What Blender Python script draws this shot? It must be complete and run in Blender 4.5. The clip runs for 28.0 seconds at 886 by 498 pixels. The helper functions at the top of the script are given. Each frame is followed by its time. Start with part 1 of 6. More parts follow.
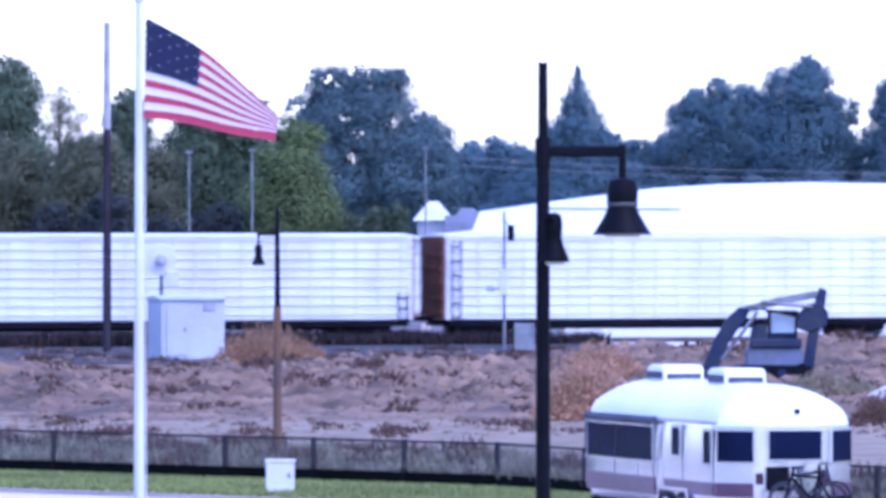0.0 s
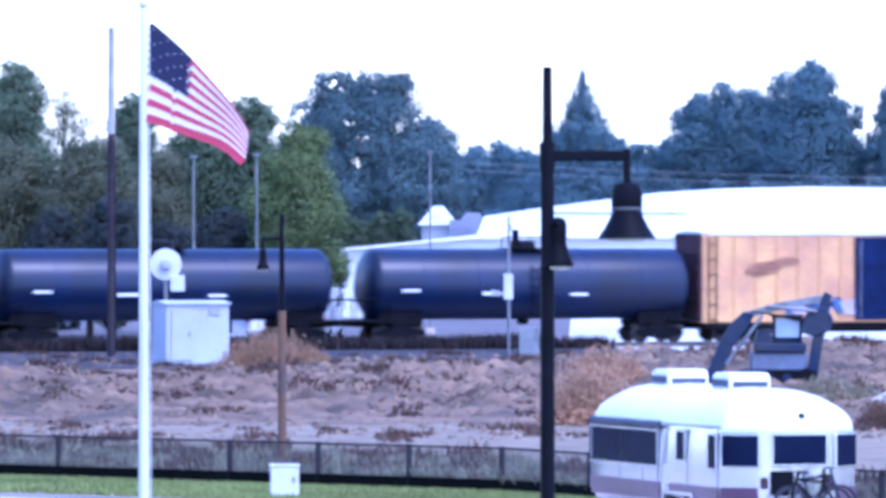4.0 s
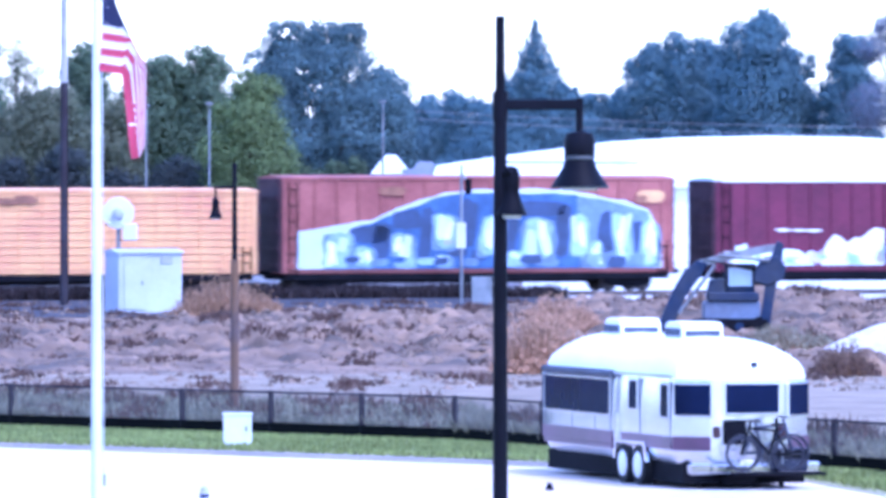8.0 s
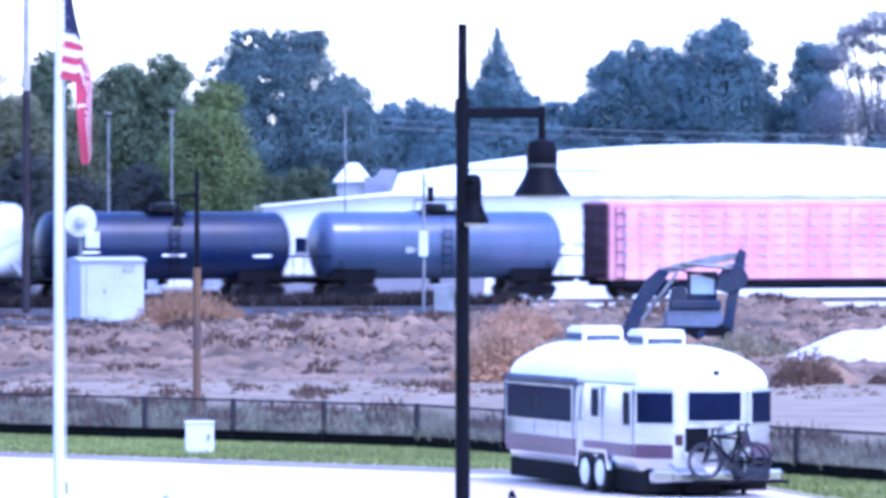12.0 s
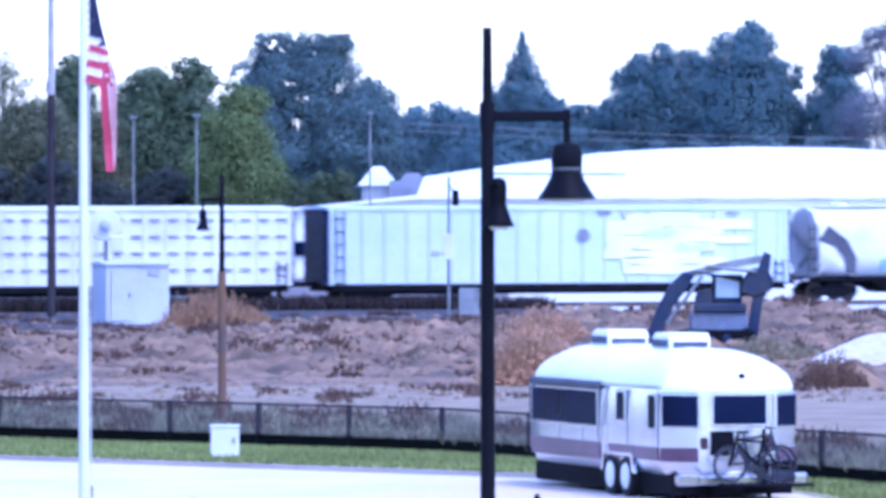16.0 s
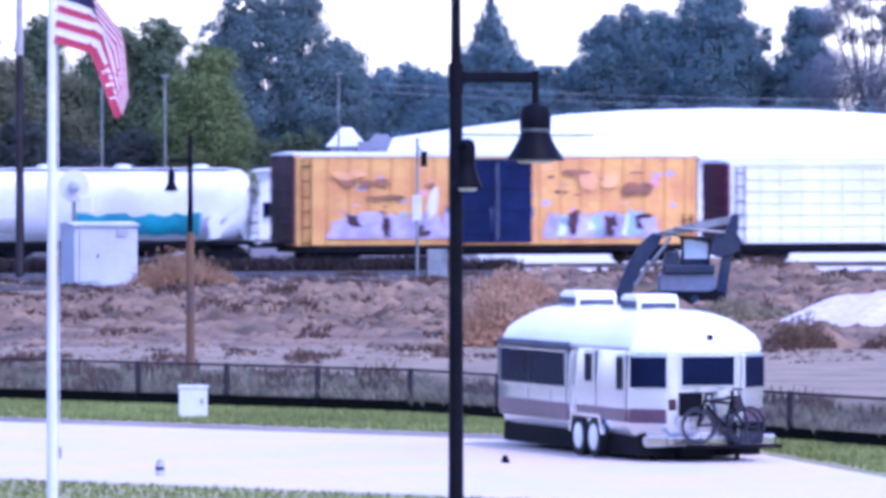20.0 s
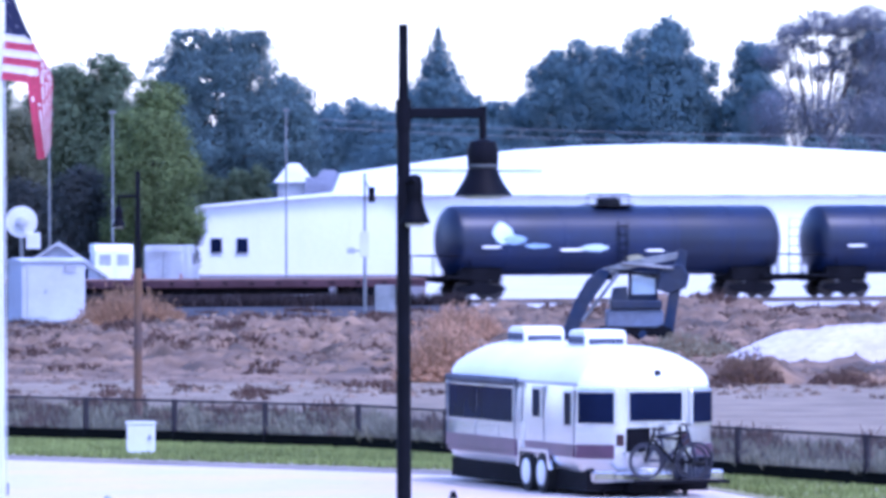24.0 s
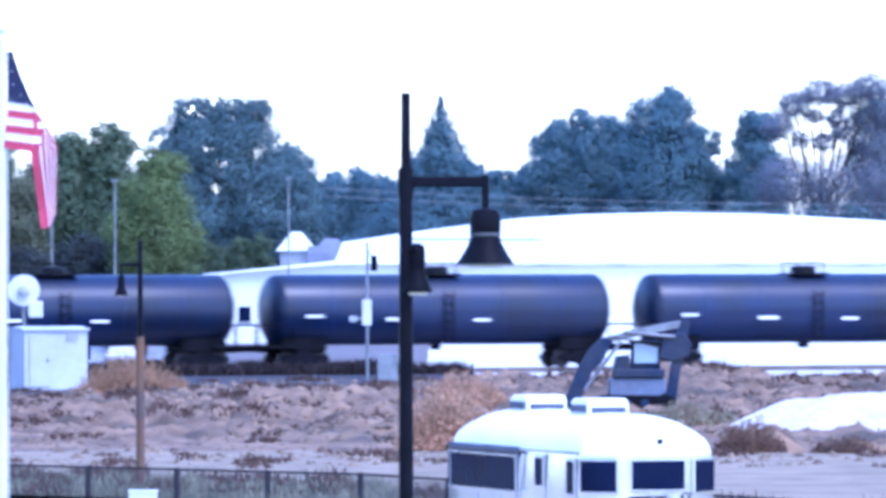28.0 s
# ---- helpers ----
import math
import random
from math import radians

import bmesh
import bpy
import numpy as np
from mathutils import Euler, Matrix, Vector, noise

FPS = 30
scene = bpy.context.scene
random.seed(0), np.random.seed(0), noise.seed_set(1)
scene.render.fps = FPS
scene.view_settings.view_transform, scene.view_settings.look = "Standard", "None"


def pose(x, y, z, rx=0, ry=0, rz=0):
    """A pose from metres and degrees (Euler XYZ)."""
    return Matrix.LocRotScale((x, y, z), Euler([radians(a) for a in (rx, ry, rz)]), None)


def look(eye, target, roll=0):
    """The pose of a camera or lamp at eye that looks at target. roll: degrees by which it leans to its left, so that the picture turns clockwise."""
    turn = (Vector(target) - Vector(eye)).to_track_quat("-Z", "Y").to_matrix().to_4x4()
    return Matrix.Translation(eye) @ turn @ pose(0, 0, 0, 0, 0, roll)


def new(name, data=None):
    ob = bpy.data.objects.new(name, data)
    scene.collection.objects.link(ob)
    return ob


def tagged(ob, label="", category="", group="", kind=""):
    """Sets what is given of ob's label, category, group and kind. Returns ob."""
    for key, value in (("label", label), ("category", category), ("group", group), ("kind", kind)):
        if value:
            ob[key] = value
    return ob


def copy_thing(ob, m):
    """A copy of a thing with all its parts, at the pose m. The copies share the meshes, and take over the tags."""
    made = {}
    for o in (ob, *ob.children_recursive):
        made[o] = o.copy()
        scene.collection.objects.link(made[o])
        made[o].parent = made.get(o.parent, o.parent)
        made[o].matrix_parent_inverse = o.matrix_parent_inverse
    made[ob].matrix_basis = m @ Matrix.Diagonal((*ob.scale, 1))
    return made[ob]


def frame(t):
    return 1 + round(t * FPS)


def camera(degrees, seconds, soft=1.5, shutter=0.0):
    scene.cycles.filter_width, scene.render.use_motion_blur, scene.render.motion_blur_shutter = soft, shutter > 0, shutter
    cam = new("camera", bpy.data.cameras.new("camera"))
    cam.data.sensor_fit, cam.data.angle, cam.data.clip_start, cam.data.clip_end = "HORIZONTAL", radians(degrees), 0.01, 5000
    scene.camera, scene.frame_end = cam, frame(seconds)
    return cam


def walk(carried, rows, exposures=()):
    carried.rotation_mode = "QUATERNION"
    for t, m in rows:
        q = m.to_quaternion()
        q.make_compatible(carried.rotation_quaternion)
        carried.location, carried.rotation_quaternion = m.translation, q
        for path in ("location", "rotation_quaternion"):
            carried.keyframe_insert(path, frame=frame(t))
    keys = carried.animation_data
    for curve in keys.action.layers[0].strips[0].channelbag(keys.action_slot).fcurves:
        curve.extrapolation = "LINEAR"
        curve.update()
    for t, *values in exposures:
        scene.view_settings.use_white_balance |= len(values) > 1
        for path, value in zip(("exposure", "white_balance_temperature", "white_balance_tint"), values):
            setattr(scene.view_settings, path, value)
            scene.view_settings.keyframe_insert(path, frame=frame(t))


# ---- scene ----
EYE = (0.0, 0.0, 5.2)
# time, x and z of the point aimed at on the plane y = 100, roll
AIM = (
    (0, -0.753, 4.993, -0.013), (0.5, -0.549, 5.068, -0.004), (1, -0.496, 5.199, -0.066),
    (1.5, -0.368, 5.182, -0.067), (2, -0.635, 5.164, -0.091), (2.5, -1.169, 5.216, 0.045),
    (3, -1, 5.145, -0.047), (3.5, -0.793, 5.084, -0.052), (5.5, -0.937, 4.65, 0.003),
    (6, -0.652, 4.38, 0.066), (6.5, -0.384, 4.494, -0.001), (7, -0.11, 4.509, -0.046),
    (7.5, -0.242, 4.585, 0.017), (8, -0.163, 4.35, -0.012), (8.5, -0.328, 4.254, -0.033),
    (9, -0.091, 4.246, -0.064), (9.5, -0.043, 4.308, -0.008), (10, 0.001, 4.434, -0.063),
    (10.5, -0.312, 4.389, -0.073), (11, -0.084, 4.463, -0.014), (11.5, 0, 4.606, 0.03),
    (12, 0.357, 4.46, -0.012), (12.5, 0.366, 4.584, -0.018), (14.5, 0.366, 4.549, 0.008),
    (15, 0.259, 4.797, -0.049), (15.5, 0.13, 4.793, -0.019), (16, 0.012, 4.509, -0.08),
    (16.5, 0.229, 4.193, -0.146), (17, 0, 4.217, -0), (17.5, 0.114, 4.181, -0.109),
    (18, 0.154, 3.959, -0.041), (18.5, 0.296, 3.688, -0.079), (19, 0.667, 3.71, -0.064),
    (19.5, 0.696, 3.68, -0.069), (20, 0.448, 3.971, -0.018), (20.5, 0.466, 4.06, -0.019),
    (22.5, 0.566, 4.477, 0.038), (23, 0.818, 4.409, -0.086), (23.5, 1.205, 4.493, -0.12),
    (24, 1.171, 4.464, -0.077), (24.5, 1.294, 4.347, -0.008), (25, 0.828, 4.461, 0.011),
    (25.5, 1.078, 4.894, -0.002), (26, 1.077, 4.964, -0.011), (26.5, 0.792, 5.48, -0.052),
    (27, 0.731, 5.267, 0.022), (27.5, 0.801, 5.448, 0.106), (28, 1.139, 5.411, -0.067),
)
cam = camera(7.0, 28.0, soft=3.9, shutter=0.4)
walk(cam, [(t, look(EYE, (x, 100.0, z), roll)) for t, x, z, roll in AIM],
     exposures=[(t, e, k, tint) for t, e, k, tint in ((0.0, 1.42, 4850, 42), (2.0, 1.54, 4760, 36), (3.5, 1.65, 4700, 35), (5.5, 1.87, 4640, 34), (7.0, 1.97, 4630, 34), (10.0, 1.93, 4650, 35), (12.5, 1.9, 4800, 35),
                                                    (15.0, 1.66, 4800, 40), (16.0, 1.63, 4690, 35), (17.0, 1.61, 4700, 37), (18.0, 1.6, 4720, 36), (19.0, 1.53, 5000, 42), (20.0, 1.47, 5050, 44), (22.5, 1.47, 5000, 40),
                                                    (24.0, 1.53, 4880, 38), (25.0, 1.82, 4680, 33), (27.0, 1.9, 4700, 30), (28.0, 1.87, 4720, 29))])

# ---- light ----
SUN_UP, SUN_TURN = radians(58), radians(140)
world = bpy.data.worlds.new("sky")
scene.world = world
world.use_nodes = True
wn = world.node_tree.nodes
sky = wn.new("ShaderNodeTexSky")
sky.sky_type = "NISHITA"
sky.sun_disc = False
sky.sun_elevation, sky.sun_rotation = SUN_UP, SUN_TURN
sky.dust_density, sky.air_density, sky.ozone_density = 1.0, 1.0, 1.0
world.node_tree.links.new(sky.outputs[0], wn["Background"].inputs[0])
wn["Background"].inputs[1].default_value = 0.15
sun_data = bpy.data.lights.new("sun", "SUN")
sun_data.energy, sun_data.angle, sun_data.color = 0.9, radians(14), (1.0, 0.96, 0.9)
sun = new("sun", sun_data)
sun_from = Vector((math.sin(SUN_TURN) * math.cos(SUN_UP), math.cos(SUN_TURN) * math.cos(SUN_UP), math.sin(SUN_UP)))
sun.matrix_world = look(sun_from * 50, (0, 0, 0))


# ---- materials ----
def shade(name, colour, rough=0.6, metal=0.0, spread=0.25, grain=8.0, blotch=0.6, bump=0.15, second=None, amount=0.35, island=False):
    """A surface of one main colour with stains of a second one at a large scale and grain at a fine one."""
    m = bpy.data.materials.new(name)
    m.use_nodes = True
    nt = m.node_tree
    bs = nt.nodes["Principled BSDF"]
    geo = nt.nodes.new("ShaderNodeTexCoord")
    big, fine = nt.nodes.new("ShaderNodeTexNoise"), nt.nodes.new("ShaderNodeTexNoise")
    big.inputs["Scale"].default_value, fine.inputs["Scale"].default_value = blotch, grain
    big.inputs["Detail"].default_value, fine.inputs["Detail"].default_value = 6, 4
    nt.links.new(geo.outputs["Object"], big.inputs["Vector"])
    nt.links.new(geo.outputs["Object"], fine.inputs["Vector"])
    second = second or tuple(c * 0.55 for c in colour)
    ramp = nt.nodes.new("ShaderNodeValToRGB")
    ramp.color_ramp.elements[0].position, ramp.color_ramp.elements[1].position = 0.5 - amount * 0.5, 0.62
    ramp.color_ramp.elements[0].color, ramp.color_ramp.elements[1].color = (*second, 1), (*colour, 1)
    nt.links.new(big.outputs[0], ramp.inputs[0])
    hsv = nt.nodes.new("ShaderNodeHueSaturation")
    mth = nt.nodes.new("ShaderNodeMath")
    mth.operation = "MULTIPLY_ADD"
    mth.inputs[1].default_value, mth.inputs[2].default_value = spread * 2, 1 - spread
    if island:
        rnd = nt.nodes.new("ShaderNodeNewGeometry")
        nt.links.new(rnd.outputs["Random Per Island"], mth.inputs[0])
    else:
        nt.links.new(fine.outputs[0], mth.inputs[0])
    nt.links.new(mth.outputs[0], hsv.inputs["Value"])
    nt.links.new(ramp.outputs[0], hsv.inputs["Color"])
    nt.links.new(hsv.outputs[0], bs.inputs["Base Color"])
    bs.inputs["Roughness"].default_value, bs.inputs["Metallic"].default_value = rough, metal
    if bump:
        bp = nt.nodes.new("ShaderNodeBump")
        bp.inputs["Strength"].default_value, bp.inputs["Distance"].default_value = bump, 0.03
        nt.links.new(fine.outputs[0], bp.inputs["Height"])
        nt.links.new(bp.outputs[0], bs.inputs["Normal"])
    return m


def leafy(name, colour, spread=0.5):
    m = shade(name, colour, 0.6, 0, spread, 3.0, 0.25, 0, tuple(c * 0.6 for c in colour), 0.4, island=True)
    bs = m.node_tree.nodes["Principled BSDF"]
    bs.inputs["Specular IOR Level"].default_value = 0.2
    nt = m.node_tree
    hue = [n for n in nt.nodes if n.type == "HUE_SAT"][0]
    through_leaf, blend = nt.nodes.new("ShaderNodeBsdfTranslucent"), nt.nodes.new("ShaderNodeMixShader")
    nt.links.new(hue.outputs[0], through_leaf.inputs["Color"])
    blend.inputs[0].default_value = 0.4
    nt.links.new(bs.outputs[0], blend.inputs[1])
    nt.links.new(through_leaf.outputs[0], blend.inputs[2])
    nt.links.new(blend.outputs[0], nt.nodes["Material Output"].inputs["Surface"])
    return m


DIRT = shade("dirt", (0.25, 0.157, 0.09), 0.95, 0, 0.45, 1.6, 0.3, 1.0, (0.065, 0.043, 0.026), 0.5)
ramp = [n for n in DIRT.node_tree.nodes if n.type == "VALTORGB"][0].color_ramp
ramp.elements[0].position, ramp.elements[1].position = 0.36, 0.66
mid_tone = ramp.elements.new(0.5)
mid_tone.color = (0.15, 0.092, 0.054, 1)
SAND = shade("pale_dirt", (0.245, 0.185, 0.118), 0.95, 0, 0.55, 1.0, 0.35, 1.0, (0.13, 0.093, 0.056), 0.6)
LAWN = shade("lawn_soil", (0.24, 0.24, 0.09), 0.95, 0, 0.35, 6.0, 0.4, 0.3, (0.26, 0.23, 0.13), 0.5)
BLADE = leafy("grass_blades", (0.29, 0.33, 0.10), 0.4)
CONCRETE = shade("pale_concrete", (0.60, 0.465, 0.35), 0.8, 0, 0.12, 4.0, 0.35, 0.1, (0.5, 0.48, 0.46), 0.4)
LOT = shade("grey_lot_gravel", (0.14, 0.12, 0.12), 0.95, 0, 0.4, 2.5, 0.25, 0.4, (0.08, 0.068, 0.072), 0.5)
BANKSHADE = shade("dark_bank_and_shade", (0.013, 0.012, 0.018), 0.95, 0, 0.5, 2.5, 0.3, 0.5, (0.03, 0.026, 0.032), 0.5)
KERB = shade("grey_kerb_concrete", (0.25, 0.205, 0.17), 0.9, 0, 0.25, 3.0, 0.3, 0.2)
YARD = shade("pale_yard", (0.62, 0.60, 0.57), 0.9, 0, 0.2, 1.5, 0.1, 0.2, (0.5, 0.47, 0.44), 0.4)
BALLAST = shade("ballast", (0.30, 0.28, 0.28), 0.95, 0, 0.5, 9.0, 0.5, 0.8)
RAIL = shade("rail_steel", (0.22, 0.16, 0.13), 0.5, 0.6, 0.2, 5, 0.8, 0.1)
WHITE = shade("white_paint", (0.68, 0.69, 0.71), 0.5, 0, 0.06, 6, 0.4, 0.05, (0.55, 0.54, 0.53), 0.35)
WALLW = shade("white_cladding", (0.78, 0.78, 0.78), 0.5, 0, 0.05, 3, 0.05, 0.03, (0.68, 0.68, 0.69), 0.3)
CABIN = shade("off_white_metal", (0.47, 0.49, 0.55), 0.6, 0, 0.1, 6, 0.5, 0.05, (0.4, 0.41, 0.45), 0.35)
FADED = shade("faded_pale_blue_paint", (0.5, 0.56, 0.62), 0.55, 0, 0.1, 5, 0.4, 0.05, (0.42, 0.5, 0.58), 0.4)
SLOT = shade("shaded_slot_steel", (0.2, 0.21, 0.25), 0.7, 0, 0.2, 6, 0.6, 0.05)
GREY = shade("grey_paint", (0.42, 0.43, 0.45), 0.5, 0, 0.12, 6, 0.6, 0.05)
BLACK = shade("black_paint", (0.006, 0.006, 0.008), 0.6, 0, 0.3, 8, 0.8, 0.05)
TANKB = shade("black_tank_paint", (0.004, 0.014, 0.056), 0.4, 0, 0.25, 4, 0.3, 0.02, (0.005, 0.009, 0.024), 0.3)
TANKU = shade("blue_tank_paint", (0.05, 0.082, 0.132), 0.3, 0, 0.15, 4, 0.4, 0.04, (0.07, 0.09, 0.16), 0.35)
UNDER = shade("grimy_steel", (0.008, 0.008, 0.011), 0.85, 0.0, 0.4, 6, 1.0, 0.3)
TREAD = shade("worn_wheel_steel", (0.05, 0.042, 0.042), 0.6, 0.5, 0.2, 8, 1.0, 0.1)
YELLOW = shade("yellow_car_paint", (0.66, 0.36, 0.11), 0.55, 0, 0.15, 5, 0.7, 0.05, (0.5, 0.2, 0.09), 0.55)
SALMON = shade("faded_orange_paint", (0.72, 0.395, 0.165), 0.6, 0, 0.12, 5, 0.5, 0.05, (0.56, 0.25, 0.14), 0.4)
MAROON = shade("maroon_paint", (0.13, 0.024, 0.048), 0.6, 0, 0.3, 5, 0.5, 0.05, (0.075, 0.017, 0.033), 0.5)
TAN = shade("faded_tan_paint", (0.64, 0.36, 0.135), 0.65, 0, 0.15, 5, 0.5, 0.05, (0.42, 0.2, 0.11), 0.45)
RUSTY = shade("rust_streaks", (0.3, 0.13, 0.075), 0.85, 0, 0.3, 6, 0.8, 0.1)
REDOX = shade("red_oxide_paint", (0.34, 0.12, 0.1), 0.65, 0, 0.25, 5, 0.5, 0.05, (0.2, 0.06, 0.055), 0.5)
PINK = shade("faded_red_paint", (0.7, 0.35, 0.37), 0.6, 0, 0.12, 5, 0.5, 0.05, (0.55, 0.2, 0.27), 0.4)
PALEB = shade("pale_blue_paint", (0.62, 0.74, 0.80), 0.5, 0, 0.08, 5, 0.4, 0.05, (0.5, 0.6, 0.68), 0.4)
HOPPER = shade("pale_grey_hopper", (0.66, 0.68, 0.72), 0.5, 0, 0.08, 4, 0.4, 0.05, (0.48, 0.48, 0.52), 0.4)
TEAL = shade("teal_paint", (0.015, 0.3, 0.38), 0.5, 0, 0.2, 6, 0.9, 0.03)
FOOTSHADE = shade("green_blue_foot_shade", (0.3, 0.5, 0.55), 0.6, 0, 0.2, 6, 0.9, 0.03)
CREAM = shade("cream_paint", (0.5, 0.47, 0.3), 0.6, 0, 0.15, 6, 0.9, 0.02)
PLATE = shade("dark_grey_end_plate", (0.06, 0.062, 0.085), 0.7, 0, 0.2, 6, 0.8, 0.05)
NAVY = shade("navy_paint", (0.008, 0.016, 0.062), 0.45, 0, 0.3, 6, 0.8, 0.04)
STEEL = shade("grey_blue_spray_paint", (0.16, 0.235, 0.36), 0.55, 0, 0.25, 4, 0.9, 0.02)
DEEP = shade("deep_blue_spray_paint", (0.03, 0.055, 0.13), 0.5, 0, 0.25, 4, 0.9, 0.02)
BLUE = shade("blue_spray_paint", (0.07, 0.13, 0.27), 0.5, 0, 0.25, 4, 0.9, 0.02)
SKYB = shade("light_blue_spray_paint", (0.31, 0.44, 0.6), 0.5, 0, 0.2, 4, 0.9, 0.02)
LILAC = shade("lilac_spray_paint", (0.45, 0.38, 0.55), 0.5, 0, 0.25, 4, 0.9, 0.02)
ENDRUST = shade("rusty_brown_paint", (0.2, 0.085, 0.055), 0.7, 0, 0.25, 5, 0.7, 0.05)
BROWN = shade("dark_brown_paint_and_end_shade", (0.075, 0.04, 0.048), 0.6, 0, 0.25, 5, 0.7, 0.05)
DECK = shade("worn_wood_deck", (0.2, 0.11, 0.085), 0.8, 0, 0.3, 4, 1.0, 0.3)
ALU = shade("weathered_aluminium", (0.64, 0.65, 0.68), 0.26, 0.9, 0.08, 3, 0.8, 0.03, (0.52, 0.53, 0.56), 0.45)
CHROME = shade("chrome", (0.8, 0.8, 0.82), 0.12, 1.0, 0.05, 5, 0.5, 0.0)
ROOFW = shade("white_roof_paint_and_glare", (0.82, 0.82, 0.82), 0.45, 0, 0.04, 5, 0.5, 0.03, (0.74, 0.74, 0.74), 0.3)
STRIPE = shade("maroon_stripe", (0.11, 0.045, 0.085), 0.4, 0, 0.15, 6, 0.8, 0.0)
GLASS = shade("dark_window_glass", (0.01, 0.015, 0.04), 0.1, 0, 0.2, 2, 0.5, 0.0)
GLASS.node_tree.nodes["Principled BSDF"].inputs["Specular IOR Level"].default_value = 0.08
GLASS.node_tree.nodes["Principled BSDF"].inputs["IOR"].default_value = 1.22
RUBBER = shade("tyre_rubber", (0.015, 0.015, 0.016), 0.8, 0, 0.3, 8, 1.0, 0.1)
LAMPB = shade("dark_lamp_metal", (0.006, 0.006, 0.01), 0.55, 0.0, 0.3, 10, 1.5, 0.05)
RUST = shade("weathered_brown_pole", (0.17, 0.085, 0.032), 0.75, 0.1, 0.3, 6, 0.7, 0.1, (0.06, 0.05, 0.06), 0.5)
WOOD = shade("creosoted_pole", (0.032, 0.026, 0.03), 0.85, 0, 0.35, 5, 0.4, 0.2, (0.06, 0.054, 0.062), 0.5)
GALV = shade("galvanised_steel", (0.27, 0.28, 0.29), 0.45, 0.5, 0.15, 8, 1.0, 0.05)
BARK = shade("bark", (0.09, 0.07, 0.055), 0.95, 0, 0.3, 4, 0.6, 0.5)
MACHINE = shade("dark_blue_machine_paint", (0.012, 0.024, 0.06), 0.6, 0.0, 0.3, 5, 0.8, 0.08, (0.04, 0.045, 0.06), 0.4)
GRAVEL = shade("pale_gravel", (0.58, 0.52, 0.5), 0.95, 0, 0.3, 4, 0.5, 0.8, (0.44, 0.38, 0.37), 0.5)
HOUSEB = shade("blue_grey_siding", (0.17, 0.19, 0.25), 0.7, 0, 0.15, 3, 0.4, 0.1)
SHINGLE = shade("grey_shingle", (0.16, 0.17, 0.21), 0.85, 0, 0.3, 5, 0.5, 0.2)
FLAGR = shade("flag_red", (0.5, 0.05, 0.10), 0.8, 0, 0.1, 20, 2, 0.05)
FLAGW = shade("flag_white", (0.80, 0.76, 0.77), 0.8, 0, 0.05, 20, 2, 0.05)
FLAGB = shade("flag_blue", (0.008, 0.011, 0.055), 0.8, 0, 0.1, 20, 2, 0.05)
OAK = leafy("green_leaves", (0.16, 0.212, 0.075), 0.4)
ELM = leafy("deep_green_leaves", (0.118, 0.165, 0.092), 0.35)
# Distance haze is mixed into the next three leaf colours as blue and grey.
HAZEPINE = leafy("haze_blue_green_leaves", (0.112, 0.182, 0.19), 0.35)
HAZEWOOD = leafy("far_haze_blue_leaves", (0.125, 0.218, 0.25), 0.12)
HAZELACE = leafy("haze_paled_leaves", (0.2, 0.22, 0.26), 0.1)
# Shade below the trees is put into this darker leaf colour.
HEDGE = leafy("hedge_leaves_with_shade", (0.07, 0.085, 0.08), 0.15)
AUTUMN = leafy("turning_leaves", (0.135, 0.15, 0.085), 0.25)
FADEDWOOD = shade("weathered_pale_wood", (0.42, 0.4, 0.38), 0.8, 0, 0.2, 6, 0.8, 0.1)
WIRE = shade("dull_fence_wire", (0.08, 0.085, 0.085), 0.6, 0.4, 0.2, 8, 1.0, 0.0)
DRY = leafy("dry_weeds", (0.62, 0.37, 0.225), 0.3)
ORANGE = leafy("orange_dry_weeds", (0.42, 0.25, 0.14), 0.4)
STRAW = leafy("straw_stalks", (0.42, 0.27, 0.165), 0.3)
HERB = leafy("grey_brown_weeds", (0.12, 0.07, 0.052), 0.4)
REED = leafy("grey_green_weeds", (0.30, 0.275, 0.18), 0.5)
BRUSH = leafy("shade_dark_weeds", (0.05, 0.036, 0.034), 0.6)

for m in (LAMPB, BLACK, UNDER, RUBBER, WOOD, NAVY, MAROON, BROWN, YELLOW, SALMON, REDOX, MACHINE, BLUE):
    m.node_tree.nodes["Principled BSDF"].inputs["Specular IOR Level"].default_value = 0.2
TANKB.node_tree.nodes["Principled BSDF"].inputs["Specular IOR Level"].default_value = 0.42
for m in (LAMPB, UNDER, WOOD, NAVY, BROWN, ENDRUST):
    m.node_tree.nodes["Principled BSDF"].inputs["Specular IOR Level"].default_value = 0.07


# ---- mesh helpers ----
def box(bm, c, s, m=None):
    got = bmesh.ops.create_cube(bm, size=1.0, matrix=Matrix.Translation(c) @ (m or Matrix()) @ Matrix.Diagonal((*s, 1)))
    return got["verts"]


def bevelled(bm, width, seg=1):
    bmesh.ops.bevel(bm, geom=list(bm.edges), offset=width, segments=seg, affect="EDGES", profile=0.5, clamp_overlap=True)


def rod(bm, a, b, r0, r1=None, seg=8):
    a, b = Vector(a), Vector(b)
    d = b - a
    m = Matrix.Translation((a + b) / 2) @ d.to_track_quat("Z", "Y").to_matrix().to_4x4()
    bmesh.ops.create_cone(bm, cap_ends=True, segments=seg, radius1=r0, radius2=r0 if r1 is None else r1, depth=d.length, matrix=m)


